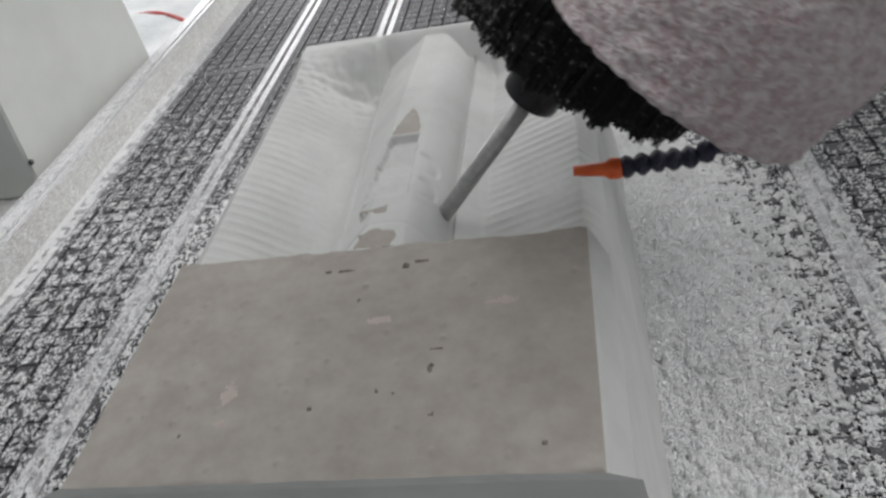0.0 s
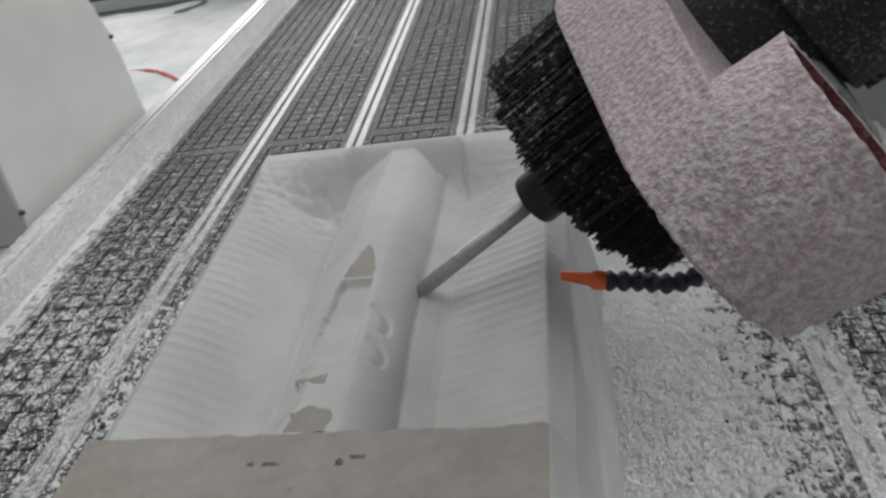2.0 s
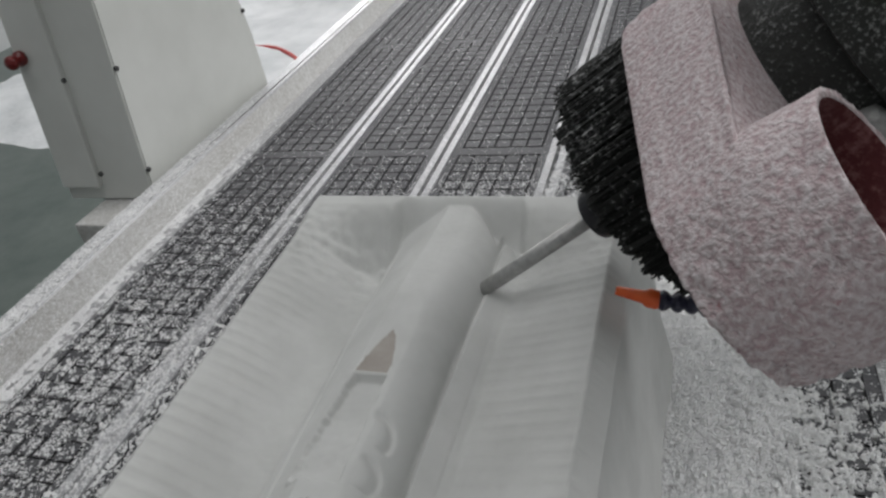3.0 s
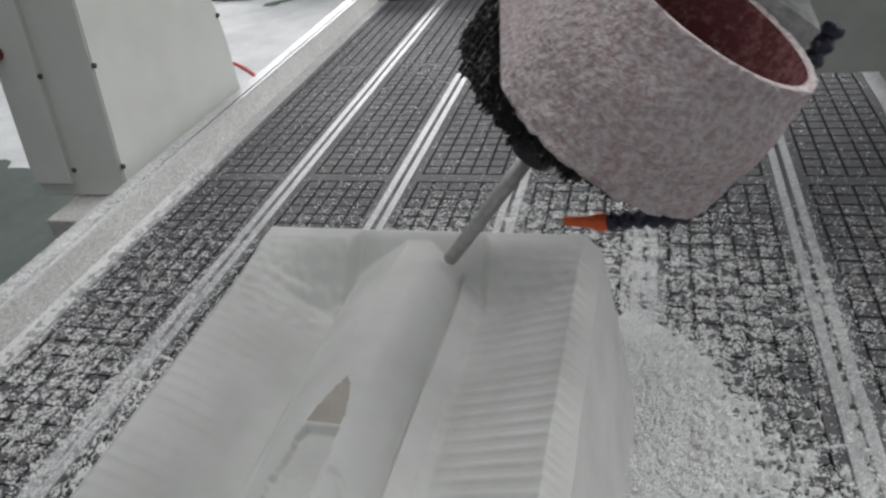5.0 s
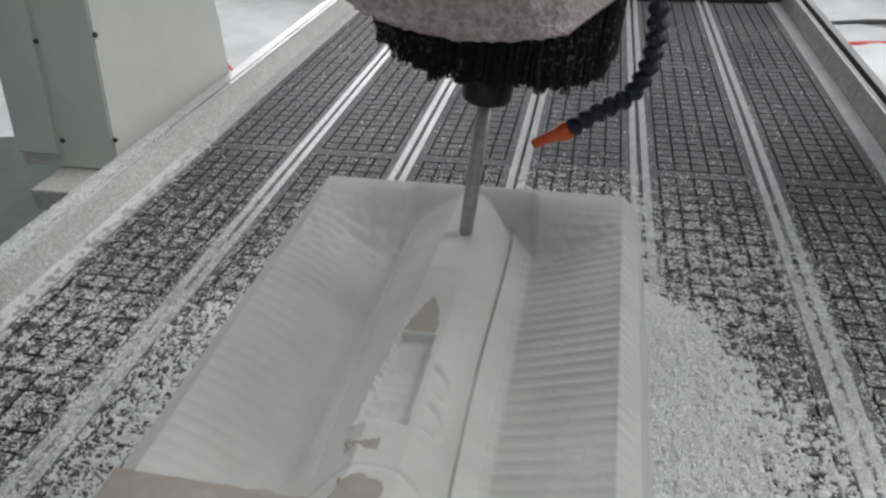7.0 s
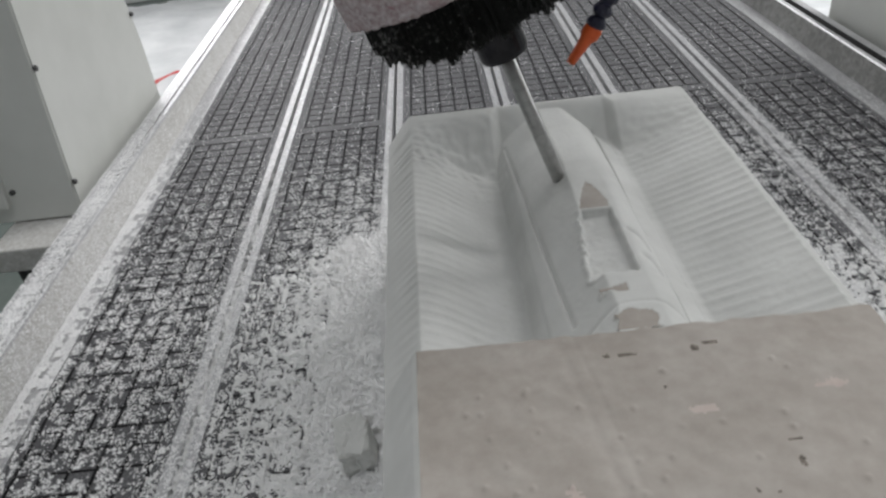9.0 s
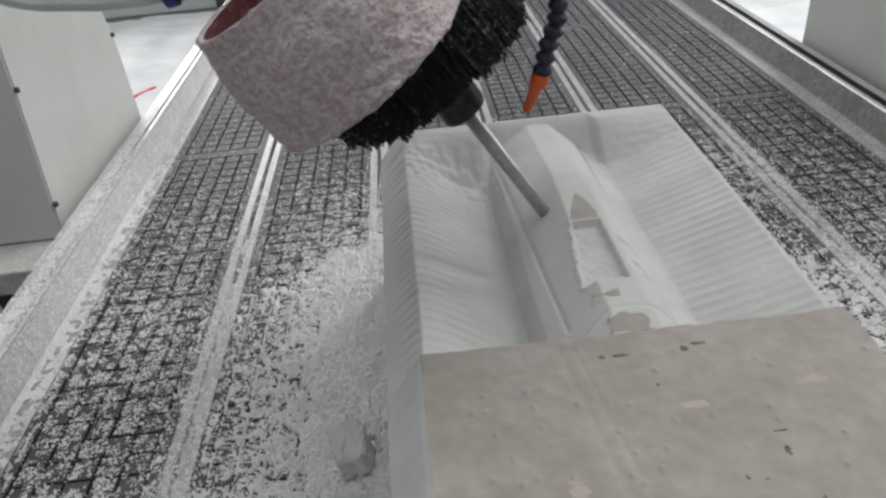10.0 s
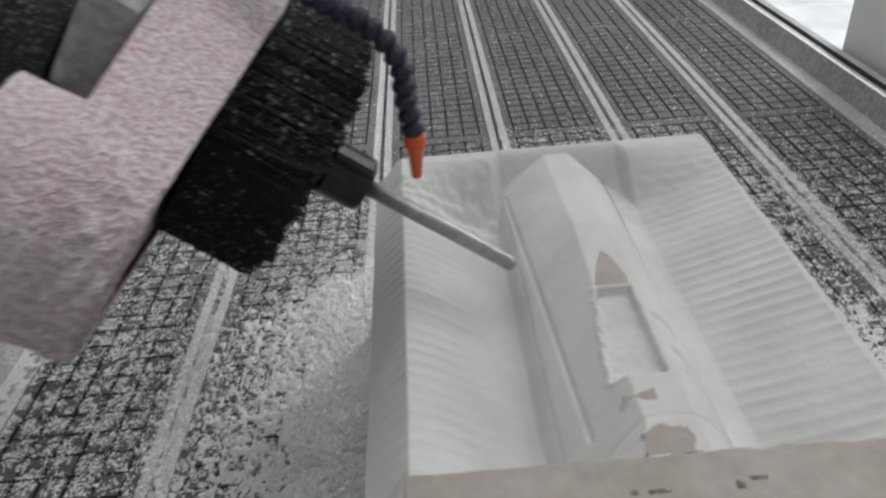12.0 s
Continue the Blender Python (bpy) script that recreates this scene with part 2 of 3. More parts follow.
def vacuum_plate(x0, y0, rows, notch):
    """A plate with milled suction grooves: square lands stand proud of the black grooves. x0: first groove; y0: first cross groove."""
    bm = bmesh.new()
    e, g, gy, d = 0.0165, 0.0020, 0.0017, 0.004
    xs, ys = [x0 - e], [y0 - 0.0155]
    for i in range(6):
        xs += [x0 + i * CELL - g, x0 + i * CELL + g]
    for j in range(rows + 1):
        ys += [y0 + j * CELL - gy, y0 + j * CELL + gy]
    xs.append(x0 + 5 * CELL + e)
    ys.append(y0 + rows * CELL + 0.0155)

    def low(i, j):
        if i < 1 or j < 1 or i > 11 or j > 2 * rows + 1:
            return False
        if notch is not None and 2 * notch - 1 <= j <= 2 * notch and 4 <= i <= 8:
            return j == 2 * notch - 1 and 5 <= i <= 7
        return i % 2 == 1 or j % 2 == 1

    vs = {}

    def vert(i, j, k):
        if (i, j, k) not in vs:
            vs[i, j, k] = bm.verts.new((xs[i], ys[j], (0.0, -d, -0.03)[k]))
        return vs[i, j, k]

    nx, ny = len(xs) - 1, len(ys) - 1
    for i in range(nx):
        for j in range(ny):
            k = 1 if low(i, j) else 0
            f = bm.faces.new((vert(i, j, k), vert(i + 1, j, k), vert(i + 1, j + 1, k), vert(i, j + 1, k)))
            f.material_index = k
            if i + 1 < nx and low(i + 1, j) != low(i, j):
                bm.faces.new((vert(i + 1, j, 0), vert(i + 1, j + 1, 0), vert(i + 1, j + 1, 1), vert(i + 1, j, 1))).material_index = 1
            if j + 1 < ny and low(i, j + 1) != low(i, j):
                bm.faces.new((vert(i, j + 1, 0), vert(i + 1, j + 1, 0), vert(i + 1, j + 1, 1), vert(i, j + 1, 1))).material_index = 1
    for i in range(nx):
        for j in (0, ny):
            bm.faces.new((vert(i, j, 0), vert(i + 1, j, 0), vert(i + 1, j, 2), vert(i, j, 2)))
    for j in range(ny):
        for i in (0, nx):
            bm.faces.new((vert(i, j, 0), vert(i, j + 1, 0), vert(i, j + 1, 2), vert(i, j, 2)))
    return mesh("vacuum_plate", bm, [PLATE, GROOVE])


for bay in range(6):
    for y0, rows, notch in ((0.02, 40, 20), (-1.211, 40, None), (-2.1, 29, None)):
        ob = vacuum_plate(BAY0 + PITCH * bay, y0, rows, notch)
        tagged(ob, "grey vacuum table plate with black suction grooves and foam dust", "vacuum plate", "plates of the machine bed", "structure")

for bay in range(7):
    xc = BAY0 + PITCH * bay - 0.0335
    bm = bmesh.new()
    if bay in (0, 6):
        add_box(bm, xc - 0.0165, xc + 0.0165, Y_NEAR, Y_END, -0.03, 0.002)
    else:
        for a0, a1, z in ((-0.0168, -0.004, 0.003), (0.004, 0.0168, 0.003)):
            add_box(bm, xc + a0, xc + a1, Y_NEAR, Y_END, -0.028, z, 0.001)
        add_box(bm, xc - 0.0165, xc + 0.0165, Y_NEAR, Y_END, -0.04, -0.028)
    tagged(mesh("slot_rail", bm, ALU), "bright aluminium clamping rail with a narrow slot between plates", "rail", "clamping rails of the bed", "structure")


def side_beam(s):
    """The upright edge of the bed: an inner face and, on top, two bright lips with a dark channel between."""
    bm = bmesh.new()
    a, b = (0.688, 0.703) if s > 0 else (0.690, 0.693)
    prof = [(0.668, -0.03), (0.669, 0.0), (0.679, 0.046), (0.681, 0.050), (a, 0.050), (a + 0.001, 0.036), (b, 0.036), (b + 0.001, 0.050), (0.720, 0.050), (0.722, 0.046), (0.722, -0.12), (0.668, -0.12)]
    rows = [[bm.verts.new((s * x, y, z)) for x, z in prof] for y in (Y_NEAR, Y_END + 0.1)]
    n = len(prof)
    for i in range(n):
        f = bm.faces.new((rows[0][i], rows[0][(i + 1) % n], rows[1][(i + 1) % n], rows[1][i]))
        if i in (2, 3, 7, 8):
            f.material_index = 1
        if i in (4, 5, 6):
            f.material_index = 2
    bm.faces.new(rows[0])
    bm.faces.new(rows[1])
    bmesh.ops.recalc_face_normals(bm, faces=bm.faces)
    return bm


tagged(mesh("bed_edge_west", side_beam(-1), [RAIL, ALU, BLACKBEAM]), "dusty upright bed edge with bright metal lips", "bed edge", kind="structure")
tagged(mesh("bed_edge_east", side_beam(1), [SHADEDRAIL, ALU, BLACKBEAM]), "grey upright bed edge darkened for shade, with bright metal lips", "bed edge", kind="structure")
tagged(mesh("bed_end_beam", box(-0.72, 0.72, Y_END, Y_END + 0.1, -0.1, 0.07, 0.004), BLACKBEAM), "black beam across the end of the bed", "beam", kind="structure")
tagged(mesh("bed_frame", box(-0.72, 0.72, Y_NEAR, Y_END + 0.1, -0.75, -0.125), GREYBOX), "grey steel frame under the machine bed", "machine frame", kind="structure")

# ---- hall ----
tagged(mesh("floor", box(-5, 5, -4, 6, -0.85, -0.75), FLOOR), "green epoxy workshop floor with dust", "floor", kind="structure")


# Dust sheet whose white also stands for window light mirrored in the floor.
def floor_dust_sheen(x0, x1, y0, y1):
    bm = bmesh.new()
    n = 60
    vs = {}
    for i in range(n + 1):
        for j in range(n + 1):
            x, y = x0 + (x1 - x0) * i / n, y0 + (y1 - y0) * j / n
            h = 0.03 * noise.noise((x * 1.7, y * 1.7, 0)) + 0.02 * noise.noise((x * 6, y * 6, 4))
            edge = min(min(i, j * 1.2, n - i, n - j) / 8 + 0.7 * noise.noise((x * 3, y * 3, 9)), 1)
            vs[i, j] = bm.verts.new((x, y, -0.753 + max(h + 0.02, 0.0) * max(edge, 0) + 0.007 * edge))
    for i in range(n):
        for j in range(n):
            bm.faces.new((vs[i, j], vs[i + 1, j], vs[i + 1, j + 1], vs[i, j + 1]))
    return mesh("floor_dust_sheen", bm, DUSTSHEEN, smooth=True)


tagged(floor_dust_sheen(-4.4, -0.85, 1.45, 4.5), "foam dust on the workshop floor, whitened with painted window sheen", "foam dust", kind="stuff")
tagged(floor_dust_sheen(0.85, 4.0, 1.2, 5.0), "foam dust on the workshop floor, whitened with painted window sheen", "foam dust", kind="stuff")

partition = tagged(empty("partition"), "low partition with white kerb, brown frame and grey and dark panels", "partition")
part("kerb", box(-4.2, -1.55, 4.56, 4.7, -0.75, -0.66, 0.01), WALL, partition, "white painted kerb")
part("frame_rail", box(-4.2, -1.55, 4.6, 4.7, -0.66, -0.62), BROWN, partition, "brown frame rail")
part("panel", box(-4.2, -2.75, 4.62, 4.68, -0.62, -0.36, 0.004), GREYPANEL, partition, "grey panel")
part("panel", box(-2.70, -1.6, 4.62, 4.68, -0.62, 0.5, 0.004), DARKPANEL, partition, "dark panel")
part("frame_post", box(-2.75, -2.70, 4.6, 4.7, -0.62, 0.5), BROWN, partition, "brown frame post")
part("frame_post", box(-1.6, -1.5, 4.55, 4.7, -0.75, 0.5), BROWN, partition, "brown frame post")
part("frame_rail", box(-4.2, -2.75, 4.6, 4.7, -0.36, -0.31), BROWN, partition, "brown frame rail")
tagged(mesh("red_hose", tube([(-2.6, 2.85, -0.735), (-2.32, 2.80, -0.72), (-2.14, 2.68, -0.715), (-1.98, 2.53, -0.715), (-1.84, 2.38, -0.72), (-1.74, 2.45, -0.72), (-1.6, 2.7, -0.73)], 0.013, 10), REDHOSE), "thin red air hose lying on the dusty floor", "hose")
tagged(mesh("red_hose", tube([(1.2, 3.2, -0.73), (1.7, 3.3, -0.715), (2.1, 3.2, -0.715), (2.8, 3.0, -0.73)], 0.013, 10), REDHOSE), "thin red air hose lying on the dusty floor", "hose")
tagged(mesh("dark_cable", tube([(1.2, 3.6, -0.73), (1.8, 3.75, -0.715), (2.3, 3.65, -0.715), (3.0, 3.5, -0.73)], 0.016, 10), BLACKBEAM), "dark cable lying on the dusty floor", "cable")
tagged(mesh("air_hose", tube([(-0.93, -0.35, -0.1), (-0.97, -0.38, -0.3), (-1.05, -0.42, -0.55), (-1.2, -0.4, -0.74)], 0.008, 8), WHITECABLE), "pale cable hanging beside the machine bed", "cable")

for name, dims in (("wall_west", (-5.2, -5, -4, 6.2, -0.85, 4)), ("wall_south", (-5.2, 5.2, -4.2, -4, -0.85, 4))):
    tagged(mesh(name, box(*dims), WALL), "plain white painted workshop wall", "wall", kind="structure")


def wall_with_opening(name, along_x, fixed, a0, a1, o0, o1, s0, s1):
    bm = bmesh.new()
    for p0, p1, z0, z1 in ((a0, o0, -0.85, 4), (o1, a1, -0.85, 4), (o0, o1, -0.85, s0), (o0, o1, s1, 4)):
        if along_x:
            add_box(bm, p0, p1, fixed, fixed + 0.2, z0, z1)
        else:
            add_box(bm, fixed, fixed + 0.2, p0, p1, z0, z1)
    tagged(mesh(name, bm, WALL), "white workshop wall with a wide window opening", "wall", kind="structure")


wall_with_opening("wall_north", True, 6, -5.2, 5.2, -4.2, -1.0, 0.6, 2.6)
wall_with_opening("wall_east", False, 5, -4, 6, -0.4, 4.8, 1.4, 3.8)
bm = bmesh.new()
for x0, x1, y0, y1 in ((-5.2, -2.25, -4.2, 6.2), (1.45, 5.2, -4.2, 0.8), (1.45, 5.2, 3.0, 6.2), (1.45, 1.7, 0.8, 3.0), (4.9, 5.2, 0.8, 3.0), (-2.25, 1.45, -4.2, -2.15), (-2.25, 1.45, 2.55, 6.2)):
    add_box(bm, x0, x1, y0, y1, 4, 4.15)
tagged(mesh("ceiling", bm, WALL), "white workshop ceiling with two skylight openings", "ceiling", kind="structure")


# ---- foam block ----
TOP, Y_SLAB, Y_BACK, Y_FRONT = 0.255, -0.973, -0.552, -1.168


def left_edge(y):
    return -0.158 + (Y_BACK - y) * 0.012


def right_edge(y):
    return 0.162 - (Y_BACK - y) * 0.012


def smooth01(t):
    t = min(max(t, 0.0), 1.0)
    return t * t * (3 - 2 * t)


def carved(x, y):
    """Height of the milled surface, and whether the untouched skin is left there."""
    xl, xr, xc = left_edge(y), right_edge(y), 0.0065
    base, w = 0.2105, 0.0600
    s = (xc - w - x) / (xc - w - xl) if x < xc else (x - xc - w) / (xr - xc - w)
    slope = -0.016 + 0.048 * smooth01((s - 0.16) / 0.92) if x < xc else -0.005 + 0.040 * max(s, 0) ** 1.15
    z = base - 0.001 + (slope * smooth01(s * 9) if s > 0 else 0)
    wave = 0.5 + 0.5 * math.sin(2 * math.pi * (y + (0.16 * (x - xc) if x > xc else -0.05 * x)) / 0.0122 + 0.5 * noise.noise((x * 14, y * 9, 6)))
    keep = min(max(s * 4, 0), 1) if x > xc else smooth01((s - 0.32) / 0.3)
    z += (0.0015 if x > xc else 0.0017) * (wave ** 2.0 - 0.4) * keep * (0.55 + 0.9 * noise.noise((x * 18, y * 18, 1)))
    z += 0.0008 * noise.noise((x * 22, y * 16, 5)) + 0.00025 * noise.noise((x * 230, y * 230, 15))
    fade = 1 - smooth01((abs(x - xc) - w) / 0.012)
    back = smooth01((y + 0.632 - 0.034 * fade) / (0.064 - 0.020 * fade))
    z = z + (0.247 - z) * back
    z -= 0.0042 * noise.noise((x * 105, y * 105, 3)) * max(0, 1 - abs(y + 0.625) / 0.07) * (1 if x < xc - 0.03 else 0.3)
    shrink = 1 - 0.42 * smooth01((y + 0.612) / 0.055) if x > xc else 1.0
    d = (x - xc) / (w * shrink)
    skin = False
    if abs(d) < 1:
        crown = 0.0455 - 0.014 * smooth01((y + 0.755) / 0.19)
        left_face = 0.13 + 0.87 * min((1 + d) / 0.78, 1.0) ** 0.92
        q = max(d - 0.17, 0) / 0.54
        right_face = 0.24 + 0.76 * (1 - q ** 2.1) ** 0.75 if q < 1 else 0.24 * (1 - (d - 0.71) / 0.29)
        f = base + crown * left_face * right_face
        f += 0.0007 * noise.noise((x * 40, y * 25, 9)) + 0.0002 * noise.noise((x * 260, y * 260, 19))
        z = max(z, f)
        # shallow pocket with a ragged rim
        near = smooth01((-0.815 - y) / 0.09)
        wl = -0.011 - 0.008 * near + 0.0035 * noise.noise((y * 90, 5, 1)) + 0.0015 * noise.noise((y * 260, 5, 3))
        wr = 0.0195 + 0.0015 * noise.noise((y * 90, 3, 8))
        ye = -0.908 + 0.003 * noise.noise((x * 110, 2, 8))
        if ye - 0.004 < y < -0.811 and wl - 0.004 < x < wr + 0.003:
            e = min(y - ye, -0.813 - y, x - wl, wr - x)
            floor_z = 0.2470 + 0.0011 * noise.noise((x * 60, y * 60, 4)) + 0.0005 * noise.noise((x * 190, y * 190, 4))
            z += (min(floor_z, z) - z) * smooth01(e / 0.0035)
            if x < wr - 0.004:
                z += 0.0019 * math.exp(-((e + 0.0004) / 0.0016) ** 2) * (0.7 + 0.9 * noise.noise((x * 130, y * 130, 8)))
        # last of the skin: a pointed island, a sliver and a tongue
        if -0.813 < y < -0.764:
            k = (y + 0.813) / 0.049
            rag = 0.0016 * noise.noise((x * 160, y * 160, 2))
            if -0.0085 + 0.0145 * k ** 1.25 + rag < x < 0.0185 - 0.0115 * k ** 2.2 + rag:
                skin = True
        if -0.930 < y + 0.003 * noise.noise((x * 150, y * 150, 2)) < -0.921 + 0.2 * (x - 0.003) and -0.017 < x < 0.006:
            skin = True
        if y < -0.948 - 0.7 * abs(x - 0.002) + 0.005 * noise.noise((x * 110, y * 110, 6)) and abs(x - 0.002 + 0.003 * noise.noise((y * 120, 1, 1))) < 0.0145:
            skin = True
        if skin:
            z = TOP - 0.0004
        # two crescent gouges on the eastern flank
        for cx, cy, r in ((0.024, -0.866, 0.013), (0.028, -0.898, 0.010)):
            q = math.hypot((x - cx), (y - cy) * 0.8)
            if x > cx - 0.004 and y > cy - 0.010:
                z -= 0.0040 * math.exp(-((q - r) / 0.0026) ** 2) * smooth01((x - cx + 0.004) / 0.006)
        if y < -0.925:
            z -= 0.0016 * math.exp(-((y + 0.944 + 10 * (x - xc) ** 2) / 0.0020) ** 2)
    if -0.955 < y < -0.585:
        gx = 0.0500 + 0.0015 * math.sin(y * 17) - 0.02 * max(y + 0.62, 0)
        z -= 0.0050 * math.exp(-((x - gx) / 0.0014) ** 2)
    if -0.94 < y < -0.60:
        gx = -0.0375 - 0.045 * (y + 0.925)
        z -= 0.0030 * math.exp(-((x - gx) / 0.0014) ** 2)
    return min(z, TOP), skin


def foam_block():
    bm = bmesh.new()
    nx, ny = 300, 300
    grid, flag = {}, {}
    for j in range(ny + 1):
        y = Y_SLAB + (Y_BACK - Y_SLAB) * j / ny
        for i in range(nx + 1):
            x = left_edge(y) + (right_edge(y) - left_edge(y)) * i / nx
            z, k = carved(x, y)
            edge = min(i, nx - i, ny - j)
            if edge < 2:
                z -= 0.002 * (2 - edge) / 2 + 0.0012 * abs(noise.noise((x * 120, y * 120, 7)))
            grid[i, j] = bm.verts.new((x, y, z))
            flag[i, j] = k
    for j in range(ny):
        for i in range(nx):
            f = bm.faces.new((grid[i, j], grid[i + 1, j], grid[i + 1, j + 1], grid[i, j + 1]))
            f.smooth = True
            if sum(flag[a, b] for a in (i, i + 1) for b in (j, j + 1)) > 2:
                f.material_index = 1
    # untouched top at the near end
    slab = {}
    my = 130
    rng = random.Random(12)
    pimples = [(rng.uniform(-0.13, 0.15), rng.uniform(-1.16, -1.01)) for _ in range(48)]
    burns = [(0.060, -1.079, 0.0042, 0.0016), (0.058, -1.094, 0.0026, 0.0036), (0.030, -0.998, 0.004, 0.003), (0.041, -0.994, 0.006, 0.0022), (-0.014, -0.998, 0.007, 0.002), (-0.027, -0.997, 0.003, 0.0018), (0.002, -1.03, 0.0016, 0.0016), (0.062, -1.128, 0.0022, 0.002), (-0.012, -1.12, 0.0018, 0.002), (0.027, -1.11, 0.0014, 0.0014), (0.038, -1.112, 0.0014, 0.0014), (-0.09, -1.135, 0.002, 0.0016), (0.125, -1.15, 0.0022, 0.0018)]
    smears = [(-0.068, -1.105, 0.006, 0.010), (-0.066, -1.128, 0.005, 0.003), (0.02, -1.05, 0.010, 0.004), (0.10, -1.04, 0.012, 0.004)]
    for j in range(my + 1):
        y = Y_FRONT + (Y_SLAB - 0.0006 - Y_FRONT) * j / my
        for i in range(nx + 1):
            x = left_edge(y) + (right_edge(y) - left_edge(y)) * i / nx
            rough = 0.0010 * noise.noise((x * 25, y * 25, 11)) + 0.0006 * noise.noise((x * 90, y * 90, 3))
            edge = min(i, nx - i, my - j, j * 2)
            chip = 0.0035 * max(0, noise.noise((x * 45, y * 45, 21))) if edge < 1 else 0
            yy = y + (0.0022 * noise.noise((x * 70, 1, 4)) if j == my else 0)
            track = -0.0006 * math.exp(-((x + 0.045 + 0.12 * (y + 1.07)) / 0.0035) ** 2) - 0.0003 * math.exp(-((x + 0.034 + 0.12 * (y + 1.07)) / 0.002) ** 2)
            pimple = sum(0.0014 * math.exp(-(((x - a) ** 2 + (y - b) ** 2) / 0.0017 ** 2)) for a, b in pimples if abs(x - a) < 0.006 and abs(y - b) < 0.006)
            slab[i, j] = bm.verts.new((x, yy, TOP + rough - chip + track + pimple))
    for j in range(my):
        for i in range(nx):
            f = bm.faces.new((slab[i, j], slab[i + 1, j], slab[i + 1, j + 1], slab[i, j + 1]))
            f.material_index, f.smooth = 1, True
            c = f.calc_center_median()
            wob = 0.7 + 0.9 * noise.noise((c.x * 300, c.y * 300, 5))
            if any(((c.x - a) / w) ** 2 + ((c.y - b) / h) ** 2 < wob for a, b, w, h in burns):
                f.material_index = 2
            elif any(((c.x - a) / w) ** 2 + ((c.y - b) / h) ** 2 < wob for a, b, w, h in smears):
                f.material_index = 3
    lip = [(bm.verts.new(slab[i, my].co), bm.verts.new(grid[i, 0].co)) for i in range(nx + 1)]
    for i in range(nx):
        bm.faces.new((lip[i][0], lip[i + 1][0], lip[i + 1][1], lip[i][1]))
    # sides flare out towards the foot
    def skirt(loop, span, dy, steps):
        prev = [bm.verts.new(v.co) for v in loop]
        for k, (t, zf) in enumerate(steps):
            row = []
            for q, v in enumerate(loop):
                if isinstance(span, tuple):
                    dx = span[0] + (span[1] - span[0]) * q / (len(loop) - 1)
                else:
                    dx = span
                w = 0.0012 * noise.noise((v.co.x * 20, v.co.y * 20, k * 3.1))
                row.append(bm.verts.new((v.co.x + dx * t + w, v.co.y + dy * t, (0.245 if k else v.co.z) * zf)))
            for i in range(len(loop) - 1):
                f = bm.faces.new((prev[i], prev[i + 1], row[i + 1], row[i]))
                f.smooth = False
            prev = row
    left = [slab[0, j] for j in range(my + 1)] + [grid[0, j] for j in range(ny + 1)]
    right = [slab[nx, j] for j in range(my + 1)] + [grid[nx, j] for j in range(ny + 1)]
    skirt(left, -0.046, 0, ((0.08, 0.985), (0.62, 0.86), (0.72, 0.70), (1.0, 0.0)))
    skirt(right[::-1], 0.058, 0, ((0.03, 0.993), (0.26, 0.925), (0.50, 0.62), (0.62, 0.40), (1.0, 0.0)))
    skirt([grid[i, ny] for i in range(nx + 1)][::-1], (0.058, -0.046), 0.0, ((0.03, 0.993), (0.26, 0.925), (0.50, 0.62), (0.62, 0.40), (1.0, 0.0)))
    skirt([slab[i, 0] for i in range(nx + 1)], (-0.046, 0.058), -0.004, ((0.3, 0.98), (0.6, 0.5), (1.0, 0.0)))
    return mesh("foam_block", bm, [FOAM, SKIN, BURN, PINKISH])


tagged(foam_block(), "white foam block half milled, beige skin at one end", "foam block")


# ---- foam dust and chips ----
def heap_height(x, y):
    """Drifts of dust on both sides of the block; below zero where the bed is bare."""
    side = 1 if x > 0 else -1
    d = x - 0.185 if side > 0 else -0.17 - x
    width = 0.30
    if d < -0.06 or d > width:
        return -0.01
    near = 1 - max(d, 0) / width
    start = -0.31 - 0.62 * max(d - 0.03, 0) if side > 0 else -0.385 - 0.45 * max(d - 0.10, 0)
    start += 0.04 * noise.noise((x * 16, y * 16, 7))
    v = smooth01((y + 1.55) / 0.12) * smooth01((start - y) / (0.20 if side > 0 else 0.07))
    mound = (0.13 if side > 0 else 0.070) * max(near - 0.55, 0) ** 1.25 * v * (0.85 + 0.5 * noise.noise((x * 8, y * 8, 2)))
    thin = 0.30 * smooth01((-0.80 - y) / 0.3)
    cover = (1.28 if side > 0 else 1.2) * math.exp(-max(d - 0.01, 0) / 0.15) * v - thin * (1 - 0.8 * max(near - 0.3, 0))
    grain = 0.75 * noise.noise((x * 62, y * 62, 6)) + 0.75 * noise.noise((x * 125, y * 125, 1)) + 0.75 * noise.noise((x * 230, y * 230, 4))
    return mound + 0.0072 * (2.1 * cover - 0.93 + grain * (1.0 - 0.25 * near))


def heap(name, x0, x1, y0, y1):
    bm, n, m = bmesh.new(), 190, 640
    vs = {}
    for i in range(n + 1):
        for j in range(m + 1):
            x, y = x0 + (x1 - x0) * i / n, y0 + (y1 - y0) * j / m
            vs[i, j] = bm.verts.new((x, y, max(heap_height(x, y), -0.006)))
    for i in range(n):
        for j in range(m):
            q = (vs[i, j], vs[i + 1, j], vs[i + 1, j + 1], vs[i, j + 1])
            if max(w.co.z for w in q) > -0.0055:
                bm.faces.new(q)
    return mesh(name, bm, SNOW, smooth=True)


tagged(heap("foam_dust_heap", 0.15, 0.49, -1.45, -0.29), "white heap of milled foam dust against the block", "foam dust", kind="stuff")
tagged(heap("foam_dust_heap", -0.47, -0.15, -1.45, -0.34), "white heap of milled foam dust against the block", "foam dust", kind="stuff")


